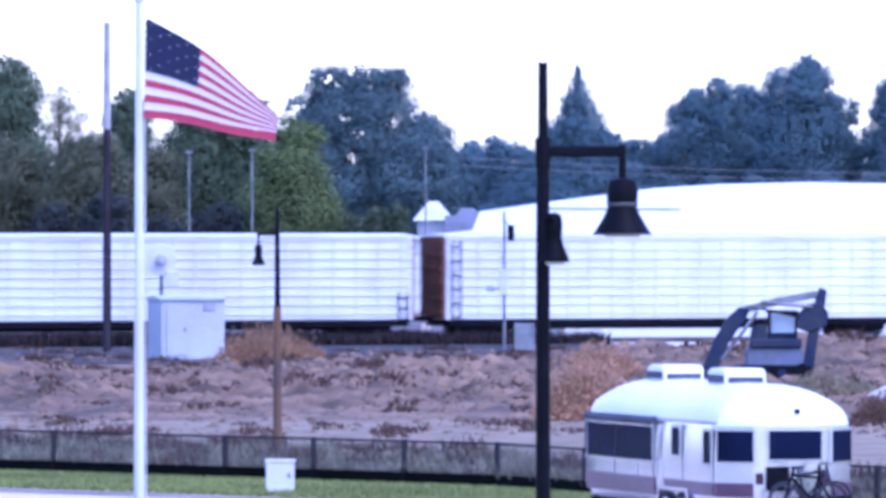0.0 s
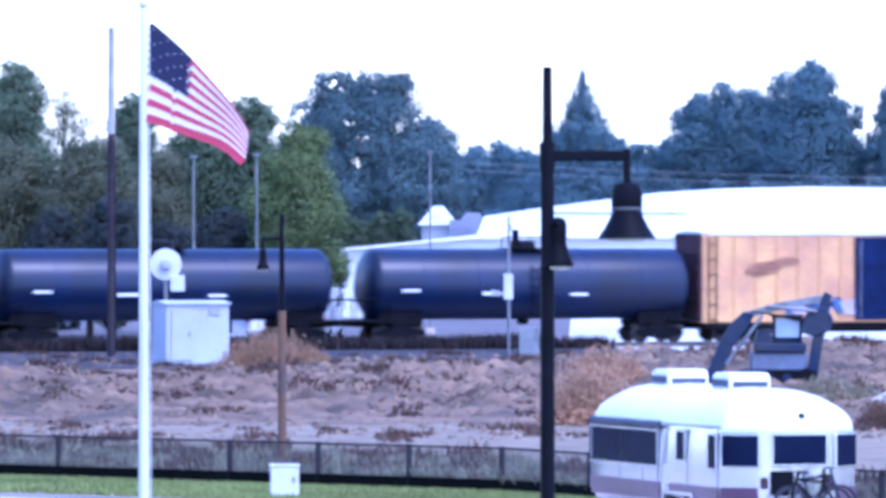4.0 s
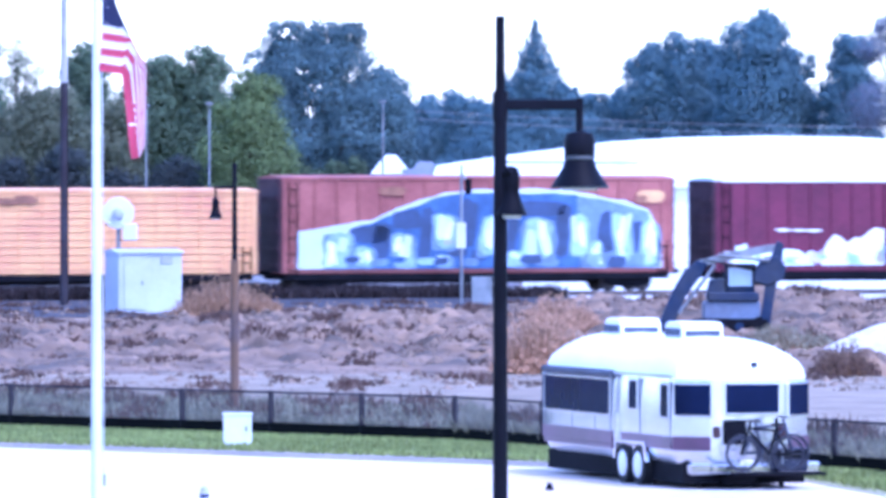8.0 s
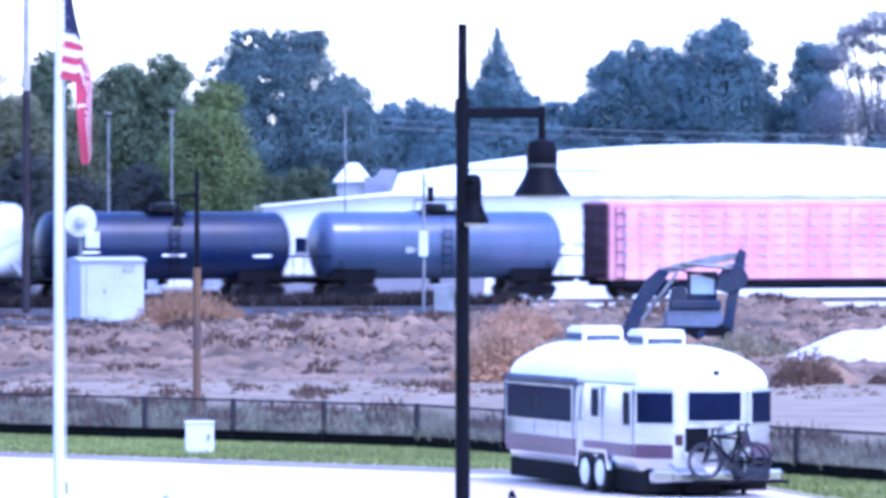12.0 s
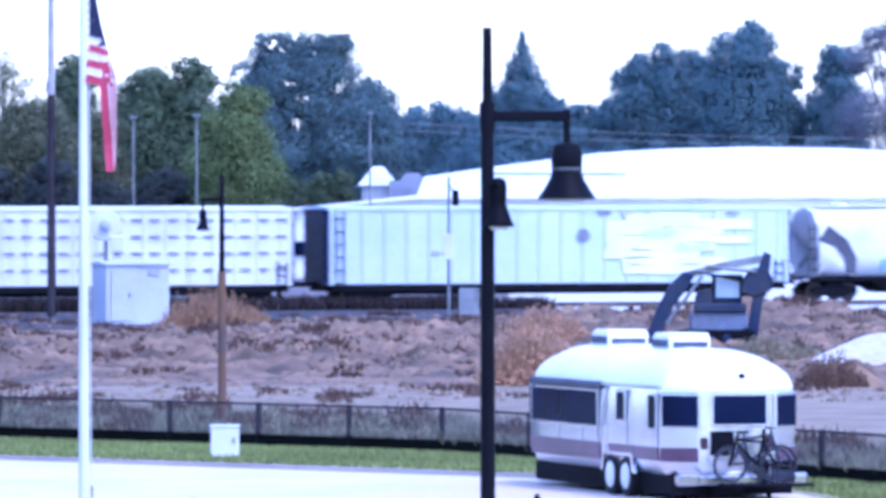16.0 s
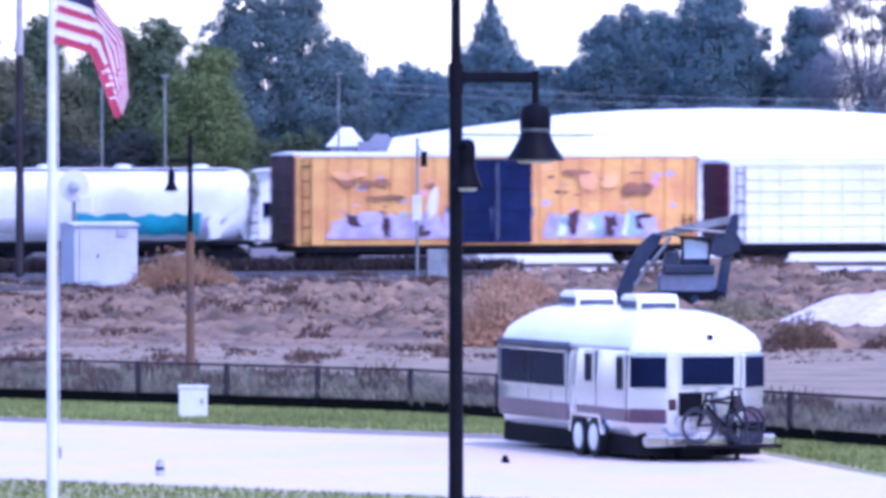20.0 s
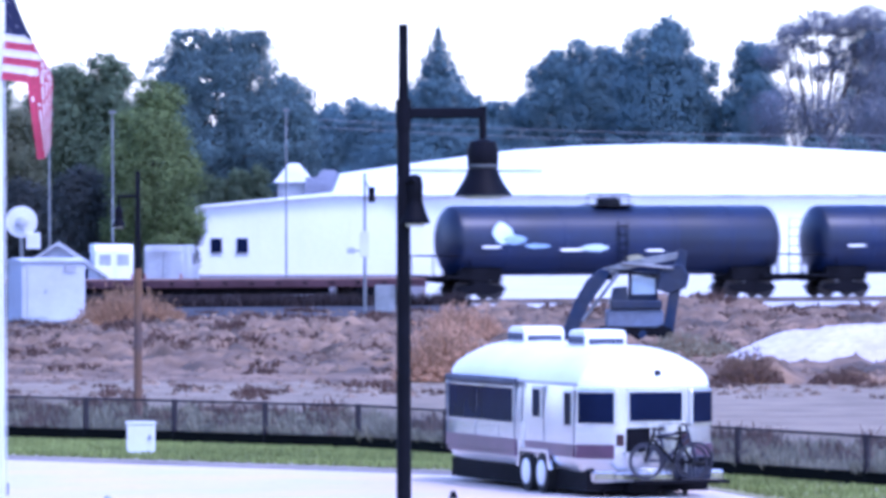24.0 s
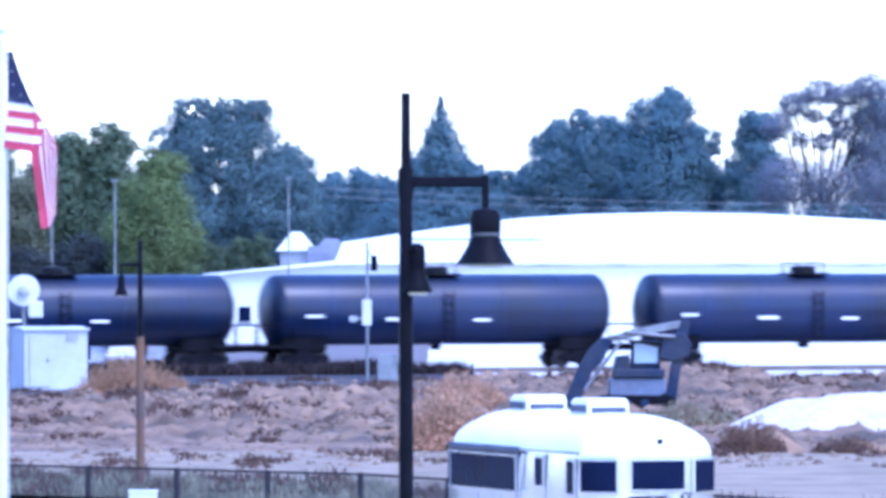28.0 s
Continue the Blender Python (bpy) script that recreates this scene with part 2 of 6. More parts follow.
def lathe(bm, profile, seg=16, m=None):
    """Turns (radius, height) pairs about z."""
    rings = []
    for r, z in profile:
        rings.append([bm.verts.new((m or Matrix()) @ Vector((r * math.cos(k * math.tau / seg), r * math.sin(k * math.tau / seg), z))) for k in range(seg)])
    for a, b in zip(rings, rings[1:]):
        for k in range(seg):
            bm.faces.new((a[k], a[(k + 1) % seg], b[(k + 1) % seg], b[k]))
    bm.faces.new(list(reversed(rings[0])))
    bm.faces.new(rings[-1])


def prism(bm, outline, depth, m=None):
    """A flat outline in x and z, given depth along y."""
    m = m or Matrix()
    a = [bm.verts.new(m @ Vector((x, -depth / 2, z))) for x, z in outline]
    b = [bm.verts.new(m @ Vector((x, depth / 2, z))) for x, z in outline]
    bm.faces.new(a)
    bm.faces.new(list(reversed(b)))
    n = len(a)
    for k in range(n):
        bm.faces.new((a[k], b[k], b[(k + 1) % n], a[(k + 1) % n]))


def mesh_of(name, bm, material, smooth=False):
    bmesh.ops.recalc_face_normals(bm, faces=bm.faces)
    me = bpy.data.meshes.new(name)
    bm.to_mesh(me)
    bm.free()
    me.materials.append(material)
    if smooth:
        me.polygons.foreach_set("use_smooth", [True] * len(me.polygons))
        me.set_sharp_from_angle(angle=radians(40))
    return me


def part(name, bm, material, parent=None, label="", smooth=False):
    ob = new(name, mesh_of(name, bm, material, smooth) if isinstance(bm, bmesh.types.BMesh) else bm)
    ob.parent = parent
    if label:
        ob["label"] = label
    return ob


def thing(name, m, label, category, group=""):
    ob = new(name)
    ob.empty_display_size = 0.3
    ob.matrix_world = m
    return tagged(ob, label, category, group)


def block(name, c, s, material, parent, label="", bevel=0.0, m=None):
    bm = bmesh.new()
    box(bm, c, s, m)
    if bevel:
        bevelled(bm, bevel)
    return part(name, bm, material, parent, label)


def bar(name, a, b, r, material, parent, label="", r1=None, seg=8):
    bm = bmesh.new()
    rod(bm, a, b, r, r1, seg)
    return part(name, bm, material, parent, label, smooth=True)


# ---- ground ----
def relief(x, y):
    """Heaps of earth between the fence and the railway."""
    rise = min(1.0, max(0.0, (y - 200) / 24)) * min(1.0, max(0.0, (326 - 14 * min(1.0, max(0.0, (5 - x) / 4)) - 24 * min(1.0, max(0.0, (-7 - x) / 5)) - y) / 24))
    rise *= 1 - 0.5 * min(1.0, max(0.0, (y - 250) / 40)) * min(1.0, max(0.0, (5 - x) / 5))
    n = noise.fractal(Vector((x * 0.2, y * 0.05, 3.0)), 0.9, 2.1, 5)
    clods = noise.fractal(Vector((x * 1.0, y * 0.4, 9.0)), 0.8, 2.0, 3)
    heap = 0.36 * math.exp(-(((x + 6) / 4) ** 2 + ((y - 256) / 18) ** 2)) - 0.45 * math.exp(-(((x + 12.5) / 4) ** 2 + ((y - 290) / 22) ** 2)) + 0.3 * math.exp(-(((x - 2) / 6) ** 2 + ((y - 252) / 15) ** 2))
    heap += 0.75 * math.exp(-(((x - 13) / 6) ** 2 + ((y - 267) / 18) ** 2))
    lumps = noise.fractal(Vector((x * 2.2, y * 1.1, 5.0)), 0.7, 2.0, 2)
    return rise * max(-0.1, 0.3 + 0.42 * n + 0.34 * clods + 0.15 * lumps + heap)


def spread(*runs):
    out = []
    for a, b, n in runs:
        out += [a + (b - a) * k / n for k in range(n)]
    return out + [runs[-1][1]]


def sheet(name, xs, ys, height, material):
    nx = len(xs)
    verts = [(x, y, height(x, y)) for y in ys for x in xs]
    faces = [(j * nx + i, j * nx + i + 1, (j + 1) * nx + i + 1, (j + 1) * nx + i) for j in range(len(ys) - 1) for i in range(nx - 1)]
    me = bpy.data.meshes.new(name)
    me.from_pydata(verts, [], faces)
    me.materials.append(material)
    me.polygons.foreach_set("use_smooth", [True] * len(me.polygons))
    return new(name, me)


ground = sheet("ground", spread((-2500, -60, 8), (-60, -26, 10), (-26, 26, 340), (26, 60, 10), (60, 2500, 8)),
               spread((-300, 150, 8), (150, 164, 4), (164, 328, 300), (328, 630, 12), (630, 3500, 6)), relief, DIRT)
tagged(ground, "brown churned earth in low heaps", "ground", kind="structure")


def slab(name, outline, z, material, label, thick=0.12):
    bm = bmesh.new()
    top = [bm.verts.new((x, y, z)) for x, y in outline]
    low = [bm.verts.new((x, y, z - thick)) for x, y in outline]
    bm.faces.new(top)
    n = len(top)
    for k in range(n):
        bm.faces.new((top[k], low[k], low[(k + 1) % n], top[(k + 1) % n]))
    return tagged(part(name, bm, material), label, name.split("_")[-1], kind="structure")


slab("road", [(-40, 169.5), (-8.8, 144), (0, 135.75), (5.8, 129.45), (7.9, 117), (12, 99), (20, 75), (26, 60), (15, 84), (8, 105), (0.7, 111.3), (-7, 118.05), (-40, 145.5)], 0.03, CONCRETE, "pale sunlit concrete driveway", 0.1)
slab("lawn", [(-40, 145.35), (-7, 117.9), (0.7, 111.15), (8, 104.85), (15, 83.85), (26, 59.85), (60, 15), (60, -45), (-40, -45)], 0.02, LAWN, "mown green lawn beside the driveway", 0.1)
slab("verge", [(-40, 169.65), (-8.8, 144.15), (0, 135.9), (5.9, 129.6), (8.0, 117.15), (12.1, 99.15), (20.1, 75.15), (40, 60), (40, 93), (7.3, 134.4), (0.2, 149.4), (-9.5, 158.4), (-40, 186)], 0.02, LAWN, "strip of grass below the fence", 0.1)
far_side = [(x, 203 - 0.3 * x + 5 * noise.noise(Vector((x * 0.35, 3.0, 1.0)))) for x in (30 - 1.5 * k for k in range(41))]
slab("soil_strip", [(-30, 181), (-9.4, 160.5), (0.3, 151.5), (7.3, 137), (11, 128), (16, 122), (30, 110)] + far_side, 0.02, SAND, "paler trodden soil beyond the fence", 0.1)
slab("lot", [(-40, 336), (3.1, 350), (4.4, 475), (-40, 475)], 0.03, LOT, "grey gravel lot behind the railway", 0.1)
# Dark bank whose near-black colour also carries the train's shade.
slab("cinder_bank", [(-60, 287), (-12, 290), (-8, 302), (0, 311), (4.5, 322), (5.4, 344.2), (-40, 325.8), (-60, 317.7)], 0.03, BANKSHADE, "dark bank beside the railway with the train's shade in its colour", 0.1)
slab("apron", [(5.5, 326), (30, 330), (30, 354.2), (5.5, 344.3)], 0.026, YARD, "pale concrete apron before the railway", 0.1)
slab("kerb", [(-40, 171.9), (-8.8, 146.3), (0, 138.0), (5.0, 132.6), (5.9, 129.62), (0, 135.92), (-8.8, 144.17), (-40, 169.67)], 0.034, KERB, "worn grey concrete kerb strip along the driveway", 0.1)
slab("yard", [(3.2, 350.1), (120, 398), (120, 475), (4.5, 475)], 0.03, YARD, "pale concrete yard before the warehouse", 0.1)

# railway
TURN = 22.0
RAIL_Y, RAIL_Z = 345.4, 0.22
LINE = pose(0, RAIL_Y, 0, 0, 0, TURN)
bm = bmesh.new()
prism(bm, [(-2.9, -0.05), (2.9, -0.05), (1.7, 0.06), (-1.7, 0.06)], 420, LINE @ Matrix.Rotation(radians(90), 4, "Z"))
tagged(part("track_bed", bm, BALLAST), "grey crushed-stone railway ballast", "ballast", kind="structure")
railway = thing("railway_track", LINE @ pose(0, 0, 0.06), "rusty rails on dark wooden sleepers", "railway track")
railway["kind"] = "structure"
for side in (-0.75, 0.75):
    bm = bmesh.new()
    prism(bm, [(-0.07, 0.0), (0.07, 0.0), (0.02, 0.03), (0.02, 0.11), (0.036, 0.12), (0.036, 0.16), (-0.036, 0.16), (-0.036, 0.12), (-0.02, 0.11), (-0.02, 0.03)], 400,
          Matrix.Translation((0, side, 0)) @ Matrix.Rotation(radians(90), 4, "Z"))
    part("rail", bm, RAIL, railway)
bm = bmesh.new()
box(bm, (0, 0, -0.06), (0.22, 2.6, 0.14))
sleeper = mesh_of("sleeper", bm, WOOD)
for k in range(-60, 61):
    part("sleeper", sleeper, None, railway).location = (k * 0.55, 0, 0)


def tufts(name, place, count, size, material, label, category, seed):
    """Upright tapered blades in small tufts; place() gives x, y, z and a height factor."""
    r = random.Random(seed)
    verts, faces = [], []
    for _ in range(count):
        x, y, z, f = place(r)
        for _ in range(3):
            a, h = r.uniform(0, math.tau), size * f * r.uniform(0.5, 1.2)
            w, lx, ly = 0.07 * size ** 0.5, r.uniform(-0.7, 0.7) * h, r.uniform(-0.7, 0.7) * h
            c, s = math.cos(a) * w, math.sin(a) * w
            n = len(verts)
            verts += [(x - c, y - s, z), (x + c, y + s, z), (x + lx, y + ly, z + h)]
            faces.append((n, n + 1, n + 2))
    me = bpy.data.meshes.new(name)
    me.from_pydata(verts, [], faces)
    me.materials.append(material)
    return tagged(new(name, me), label, category, kind="stuff")


def fence_line(x):
    return 148.5 - 0.933 * x if x < 0 else 148.5 - 2.14 * x


def verge_spot(r):
    while True:
        x = r.uniform(-17, 12)
        near = 138.4 - 0.94 * x if x < 0 else 138.4 - 1.08 * x
        if x > 5.9:
            near = 131.0 - 5.9 * (x - 5.9)
        if near < fence_line(x) - 0.4:
            y = r.uniform(near, fence_line(x) - 0.25)
            return x, y, 0.02, min(1.0, 0.35 + 0.25 * (fence_line(x) - y))


def lawn_spot(r):
    x = r.uniform(-12, 12)
    return x, r.uniform(88, 111.2 - 0.88 * x), 0.02, 1.0


def heap_spot(r):
    while True:
        x, y = r.uniform(-23, 23), r.uniform(184, 328)
        patch = noise.noise(Vector((x * 0.55, y * 0.16, 4)))
        if patch > (0.2 if y > 225 else 0.33):
            return x, y, relief(x, y) - 0.02, r.uniform(0.4, 1.0) * min(1.5, 0.5 + 2.4 * (patch - 0.2)) * (1.0 if y > 225 else 0.7)


def fence_spot(r):
    x = r.uniform(-16, 12)
    return x, fence_line(x) + 0.3 + 17 * r.random() ** 1.2, 0.0, r.uniform(0.3, 1.0) * (0.6 + 0.9 * max(0.0, noise.noise(Vector((x * 0.7, 1.5, 2.5))) + 0.3))


tufts("grass", verge_spot, 16000, 0.12, BLADE, "short green grass along the fence", "grass", 11)
tufts("lawn_grass", lawn_spot, 14000, 0.09, BLADE, "short mown green grass", "grass", 12)
tufts("weeds", heap_spot, 18000, 0.3, HERB, "dry grey-brown weeds on the earth heaps", "weeds", 13)
tufts("fence_weeds", fence_spot, 17000, 0.42, REED, "grey-green weeds behind the fence", "weeds", 14)


def rank_spot(r):
    while True:
        x = r.uniform(-16, 12)
        if noise.noise(Vector((x * 0.9, 6.5, 3.0))) > r.uniform(-0.15, 0.4):
            return x, fence_line(x) + r.uniform(0.15, 1.2), 0.0, r.uniform(0.5, 1.0)


tufts("rank_weeds", rank_spot, 3200, 0.5, REED, "taller grey-green weeds that lean on the fence", "weeds", 16)


def brush_spot(r):
    while True:
        x, d = r.uniform(-16, 12), r.uniform(0.5, 22)
        if x > -3 and r.random() < 0.5:
            continue
        if noise.noise(Vector((x * 0.8, d * 0.2, 11.0))) > 0.18:
            return x, fence_line(x) + d, 0.0, r.uniform(0.4, 1.0)


tufts("brown_weeds", brush_spot, 4500, 0.5, HERB, "dark brown dead weeds behind the fence", "weeds", 17)


def lineside_spot(r):
    s = r.uniform(-34, 3.5)
    while noise.noise(Vector((s * 0.5, 2.0, 7.0))) < r.uniform(-0.5, 0.25):
        s = r.uniform(-34, 3.5)
    p = LINE @ Vector((s, r.choice((r.uniform(2.4, 6.5), r.uniform(-5.5, -2.6))), 0))
    return p.x, p.y, 0.0, r.uniform(0.4, 1.1)


# These weeds are kept dark to give the shade below the train.
tufts("lineside_shade_weeds", lineside_spot, 12000, 0.62, BRUSH, "weeds along the railway bank, coloured dark for the train's shade", "weeds", 15)


def clods(name, count, seed):
    r = random.Random(seed)
    verts, faces = [], []
    bv = [Vector(v) for v in ((1, 0, 0), (-1, 0, 0), (0, 1, 0), (0, -1, 0), (0, 0, 1), (0, 0, -0.6))]
    bf = ((0, 2, 4), (2, 1, 4), (1, 3, 4), (3, 0, 4), (2, 0, 5), (1, 2, 5), (3, 1, 5), (0, 3, 5))
    for _ in range(count):
        x, y = r.uniform(-23, 23), r.uniform(186, 326)
        if noise.noise(Vector((x * 0.5, y * 0.12, 8))) < r.uniform(-0.6, 0.2):
            continue
        s = 0.035 + 0.15 * r.random() ** 4
        n = len(verts)
        verts += [(x + v.x * s * r.uniform(0.6, 1.4) * 1.3, y + v.y * s * 1.4, relief(x, y) + v.z * s * r.uniform(0.6, 1.2)) for v in bv]
        faces += [tuple(i + n for i in f) for f in bf]
    me = bpy.data.meshes.new(name)
    me.from_pydata(verts, [], faces)
    me.materials.append(shade("clod_earth", (0.18, 0.125, 0.082), 0.95, 0, 0.4, 3, 0.5, 0.4, (0.1, 0.065, 0.048), 0.5, island=True))
    return tagged(new(name, me), "brown lumps of earth on the heaps", "earth lumps", kind="stuff")


clods("earth_lumps", 17000, 21)


# ---- trees ----
def tree(at, height, crowns, leaf, label, seed, leaves=3000, size=0.5, trunk=0.35, lacy=0.0, base=0.25, category="tree", gaps=2.0):
    """crowns: (dx, dy, z, rx, rz) egg-shaped masses of leaves round the limbs."""
    r = random.Random(seed)
    t = thing("tree", pose(at[0], at[1], 0), label, category)
    bm = bmesh.new()
    top = Vector((r.uniform(-0.4, 0.4), 0, height * 0.72))
    fork = Vector((0.1, 0, height * base))
    rod(bm, (0, 0, -0.2), fork, trunk, trunk * 0.75, 8)
    rod(bm, fork, top, trunk * 0.75, trunk * 0.15, 7)
    part("trunk", bm, BARK, t, smooth=True)
    for cx, cy, cz, rx, rz in crowns:
        bm = bmesh.new()
        a = fork.lerp(top, r.uniform(0.1, 0.6))
        b = Vector((cx, cy, cz))
        mid = a.lerp(b, 0.5) + Vector((0, 0, -0.06 * height * r.random()))
        rod(bm, a, mid, trunk * 0.4, trunk * 0.25, 6)
        rod(bm, mid, b, trunk * 0.25, trunk * 0.08, 6)
        for _ in range(4 + int(10 * lacy)):
            d = Vector((r.gauss(0, 1), r.gauss(0, 1), r.gauss(0.3, 1))).normalized()
            e = b + Vector((d.x * rx, d.y * rx, d.z * rz)) * 0.85
            rod(bm, mid.lerp(b, r.random()), e, trunk * 0.1, trunk * 0.03, 4)
        part("limb", bm, BARK, t, smooth=True)
    g = np.random.default_rng(seed)
    total = sum(c[3] * (c[3] + c[4]) for c in crowns)
    points, normals = [], []
    for cx, cy, cz, rx, rz in crowns:
        n = max(80, int(leaves * 2.1 * rx * (rx + rz) / total))
        count = max(60, n // 22) if lacy < 0.5 else 14
        heads = g.normal(size=(count, 3))
        heads *= (0.98 * g.uniform(0.45, 1.0, count) ** 0.6 / np.linalg.norm(heads, axis=1))[:, None]
        own = heads[g.integers(0, count, n)]
        off = g.normal(size=(n, 3))
        off *= (g.uniform(0.35, 1.0, n) / np.linalg.norm(off, axis=1))[:, None]
        q = own + off * (0.42 if lacy else 0.33)
        points.append(np.array((cx, cy, cz)) + q * (rx, rx, rz))
        normals.append(off * 0.55 + q / np.linalg.norm(q, axis=1)[:, None] * 0.7 + g.normal(size=(n, 3)) * 0.2 + (0, 0, 0.15))
    points, normals = np.concatenate(points), np.concatenate(normals)
    keep = points[:, 2] > 0.3
    if gaps < 1:
        ragged = [noise.noise(Vector((x * 0.8 + seed, z * 1.0, seed))) + 0.75 * noise.noise(Vector((x * 2.9, z * 2.9, seed))) - 0.05 * x for x, _, z in points.tolist()]
        keep &= np.array(ragged) < gaps
    points, normals = points[keep], normals[keep]
    normals /= np.linalg.norm(normals, axis=1)[:, None]
    u = np.cross(normals, g.normal(size=normals.shape))
    u /= np.linalg.norm(u, axis=1)[:, None]
    w = np.cross(normals, u)
    s = (size * 0.36 * g.uniform(0.5, 1.3, len(points)))[:, None]
    corners = np.stack([points - u * s * 0.6, points + w * s * 0.4, points + u * s * 0.6, points - w * s * 0.4], 1).reshape(-1, 3)
    verts, faces = corners.tolist(), np.arange(len(corners)).reshape(-1, 4).tolist()
    me = bpy.data.meshes.new("crown")
    me.from_pydata(verts, [], faces)
    me.materials.append(leaf)
    part("crown", me, None, t)
    return t


def egg_tree(x, y, w, h, leaf, label, seed, leaves=3500, size=0.5, low=0.2, lumps=12, flat=False, lacy=0.0):
    """A broad-leaved tree w wide and h high whose crown is a cluster of lumps within one outline."""
    r = random.Random(seed * 7 + 1)
    crowns = []
    mid, half = h * (1 + low) / 2, h * (1 - low) / 2
    for k in range(lumps):
        a = 1 - 2 * (k + 0.5) / lumps + r.uniform(-0.06, 0.06)
        lim = min(1.0, 1.25 * math.sqrt(max(0.02, 1 - a * a))) if flat else math.sqrt(max(0.04, 1 - max(0, a) ** 2 * 0.95))
        turn = k * 2.4 + r.uniform(-0.3, 0.3)
        rr = w * 0.5 * r.uniform(0.4, 0.56)
        f = (w / 2 - rr * 0.95) * lim * r.uniform(0.8, 1.1)
        crowns.append((f * math.cos(turn), f * math.sin(turn) * 0.7, mid + a * (half - rr * 0.85), rr, rr * r.uniform(0.75, 1.05)))
    crowns.append((r.uniform(-0.1, 0.1) * w, 0, h - w * 0.17, w * 0.17, w * 0.17))
    crowns.append((0, 0, mid, w * 0.41, half * 0.85))
    return tree((x, y), h, crowns, leaf, label, seed, int(leaves * 4.2), size, trunk=max(0.2, w * 0.03), lacy=lacy)


def fir(x, y, w, h, leaf, label, seed, leaves=2500):
    crowns = []
    r = random.Random(seed)
    for k in range(11):
        f = 0.3 + 0.07 * k
        rad = w * 0.5 * (1 - f) * (0.62 + 0.38 * (1 - f)) + 0.25
        for j in range(4):
            a = j * math.pi / 2 + r.uniform(-0.5, 0.5) + k
            crowns.append((math.cos(a) * rad * 0.55, math.sin(a) * rad * 0.55, h * (0.12 + 0.86 * f), rad * 0.5 + 0.25, h * 0.075))
    return tree((x, y), h, crowns, leaf, label, seed, leaves, 0.5, trunk=0.25, base=0.1)


egg_tree(-13.8, 393, 5.1, 13.1, ELM, "dark green tree with a pointed crown behind the railway", 1, 4200, 0.45)
egg_tree(-16.2, 393, 5.1, 12.4, ELM, "dark green broad-leaved tree behind the railway", 2, 4200, 0.45)
egg_tree(-14.9, 402, 5.9, 11.7, OAK, "green tree between two darker ones", 20, 4000, 0.45, low=0.05)
egg_tree(-10.5, 372, 5.5, 11.2, OAK, "bright green tree before the taller trees", 3, 6000, 0.4, low=0.05)
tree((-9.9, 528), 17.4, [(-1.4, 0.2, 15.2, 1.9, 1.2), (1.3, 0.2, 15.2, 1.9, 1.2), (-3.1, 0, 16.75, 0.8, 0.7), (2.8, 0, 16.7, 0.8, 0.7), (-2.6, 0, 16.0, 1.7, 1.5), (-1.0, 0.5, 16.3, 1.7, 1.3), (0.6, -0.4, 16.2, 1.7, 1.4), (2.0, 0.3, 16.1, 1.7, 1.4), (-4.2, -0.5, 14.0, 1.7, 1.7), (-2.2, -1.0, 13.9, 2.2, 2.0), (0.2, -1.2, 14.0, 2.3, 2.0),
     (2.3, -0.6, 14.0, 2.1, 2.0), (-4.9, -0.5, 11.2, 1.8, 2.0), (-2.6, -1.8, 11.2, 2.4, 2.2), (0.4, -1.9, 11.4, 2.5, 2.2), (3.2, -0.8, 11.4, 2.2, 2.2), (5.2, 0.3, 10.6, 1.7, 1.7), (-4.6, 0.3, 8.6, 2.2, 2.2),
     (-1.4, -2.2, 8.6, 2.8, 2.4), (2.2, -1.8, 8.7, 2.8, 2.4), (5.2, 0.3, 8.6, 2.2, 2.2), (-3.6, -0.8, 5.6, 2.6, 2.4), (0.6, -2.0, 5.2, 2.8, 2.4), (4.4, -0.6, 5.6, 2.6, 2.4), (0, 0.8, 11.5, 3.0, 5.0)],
     HAZEPINE, "tall blue-green tree with a flat top", 4, 42000, 0.5, trunk=0.32, gaps=0.58)
egg_tree(-5.7, 540, 6.6, 14.3, HAZEPINE, "blue-green tree beside the tall one", 5, 4500, 0.55)
egg_tree(-13.4, 545, 5.3, 16.0, HAZEPINE, "blue-green tree behind the tall one", 35, 4000, 0.55)
egg_tree(-8.0, 550, 9.4, 12.3, HAZEPINE, "lower blue-green tree behind the tall one", 36, 4500, 0.55, low=0.05)
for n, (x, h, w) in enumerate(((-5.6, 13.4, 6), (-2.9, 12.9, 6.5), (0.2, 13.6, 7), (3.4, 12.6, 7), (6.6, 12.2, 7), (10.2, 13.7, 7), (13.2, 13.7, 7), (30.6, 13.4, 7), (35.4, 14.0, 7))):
    egg_tree(x, 637.5, w, h, HAZEWOOD, "low distant trees with blue haze in their leaf colour", 40 + n, 3000, 0.6, low=0.02)
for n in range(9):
    egg_tree(-5.2 + n * 2.5, 662, 5.0, 13.5 + 0.4 * (n % 3), HAZEWOOD, "low distant wood behind the other trees", 90 + n, 1500, 0.65, low=0.02, lumps=9)
fir(6.9, 622.5, 25.0, 18.9, HAZEWOOD, "dark blue-green fir with a pointed top", 6, 42000)
egg_tree(5.0, 628, 3.8, 14.6, HAZEWOOD, "small blue-green tree beside the fir", 38, 2000, 0.55)
egg_tree(9.5, 628, 4.4, 14.6, HAZEWOOD, "small blue-green tree close to the fir", 39, 2000, 0.55)
egg_tree(16.6, 630, 6.6, 18.0, HAZEWOOD, "distant blue-green tree with a thin tip", 7, 4000, 0.6)
egg_tree(19.7, 630, 7.6, 18.9, HAZEWOOD, "distant rounded blue-green tree", 8, 5000, 0.6)
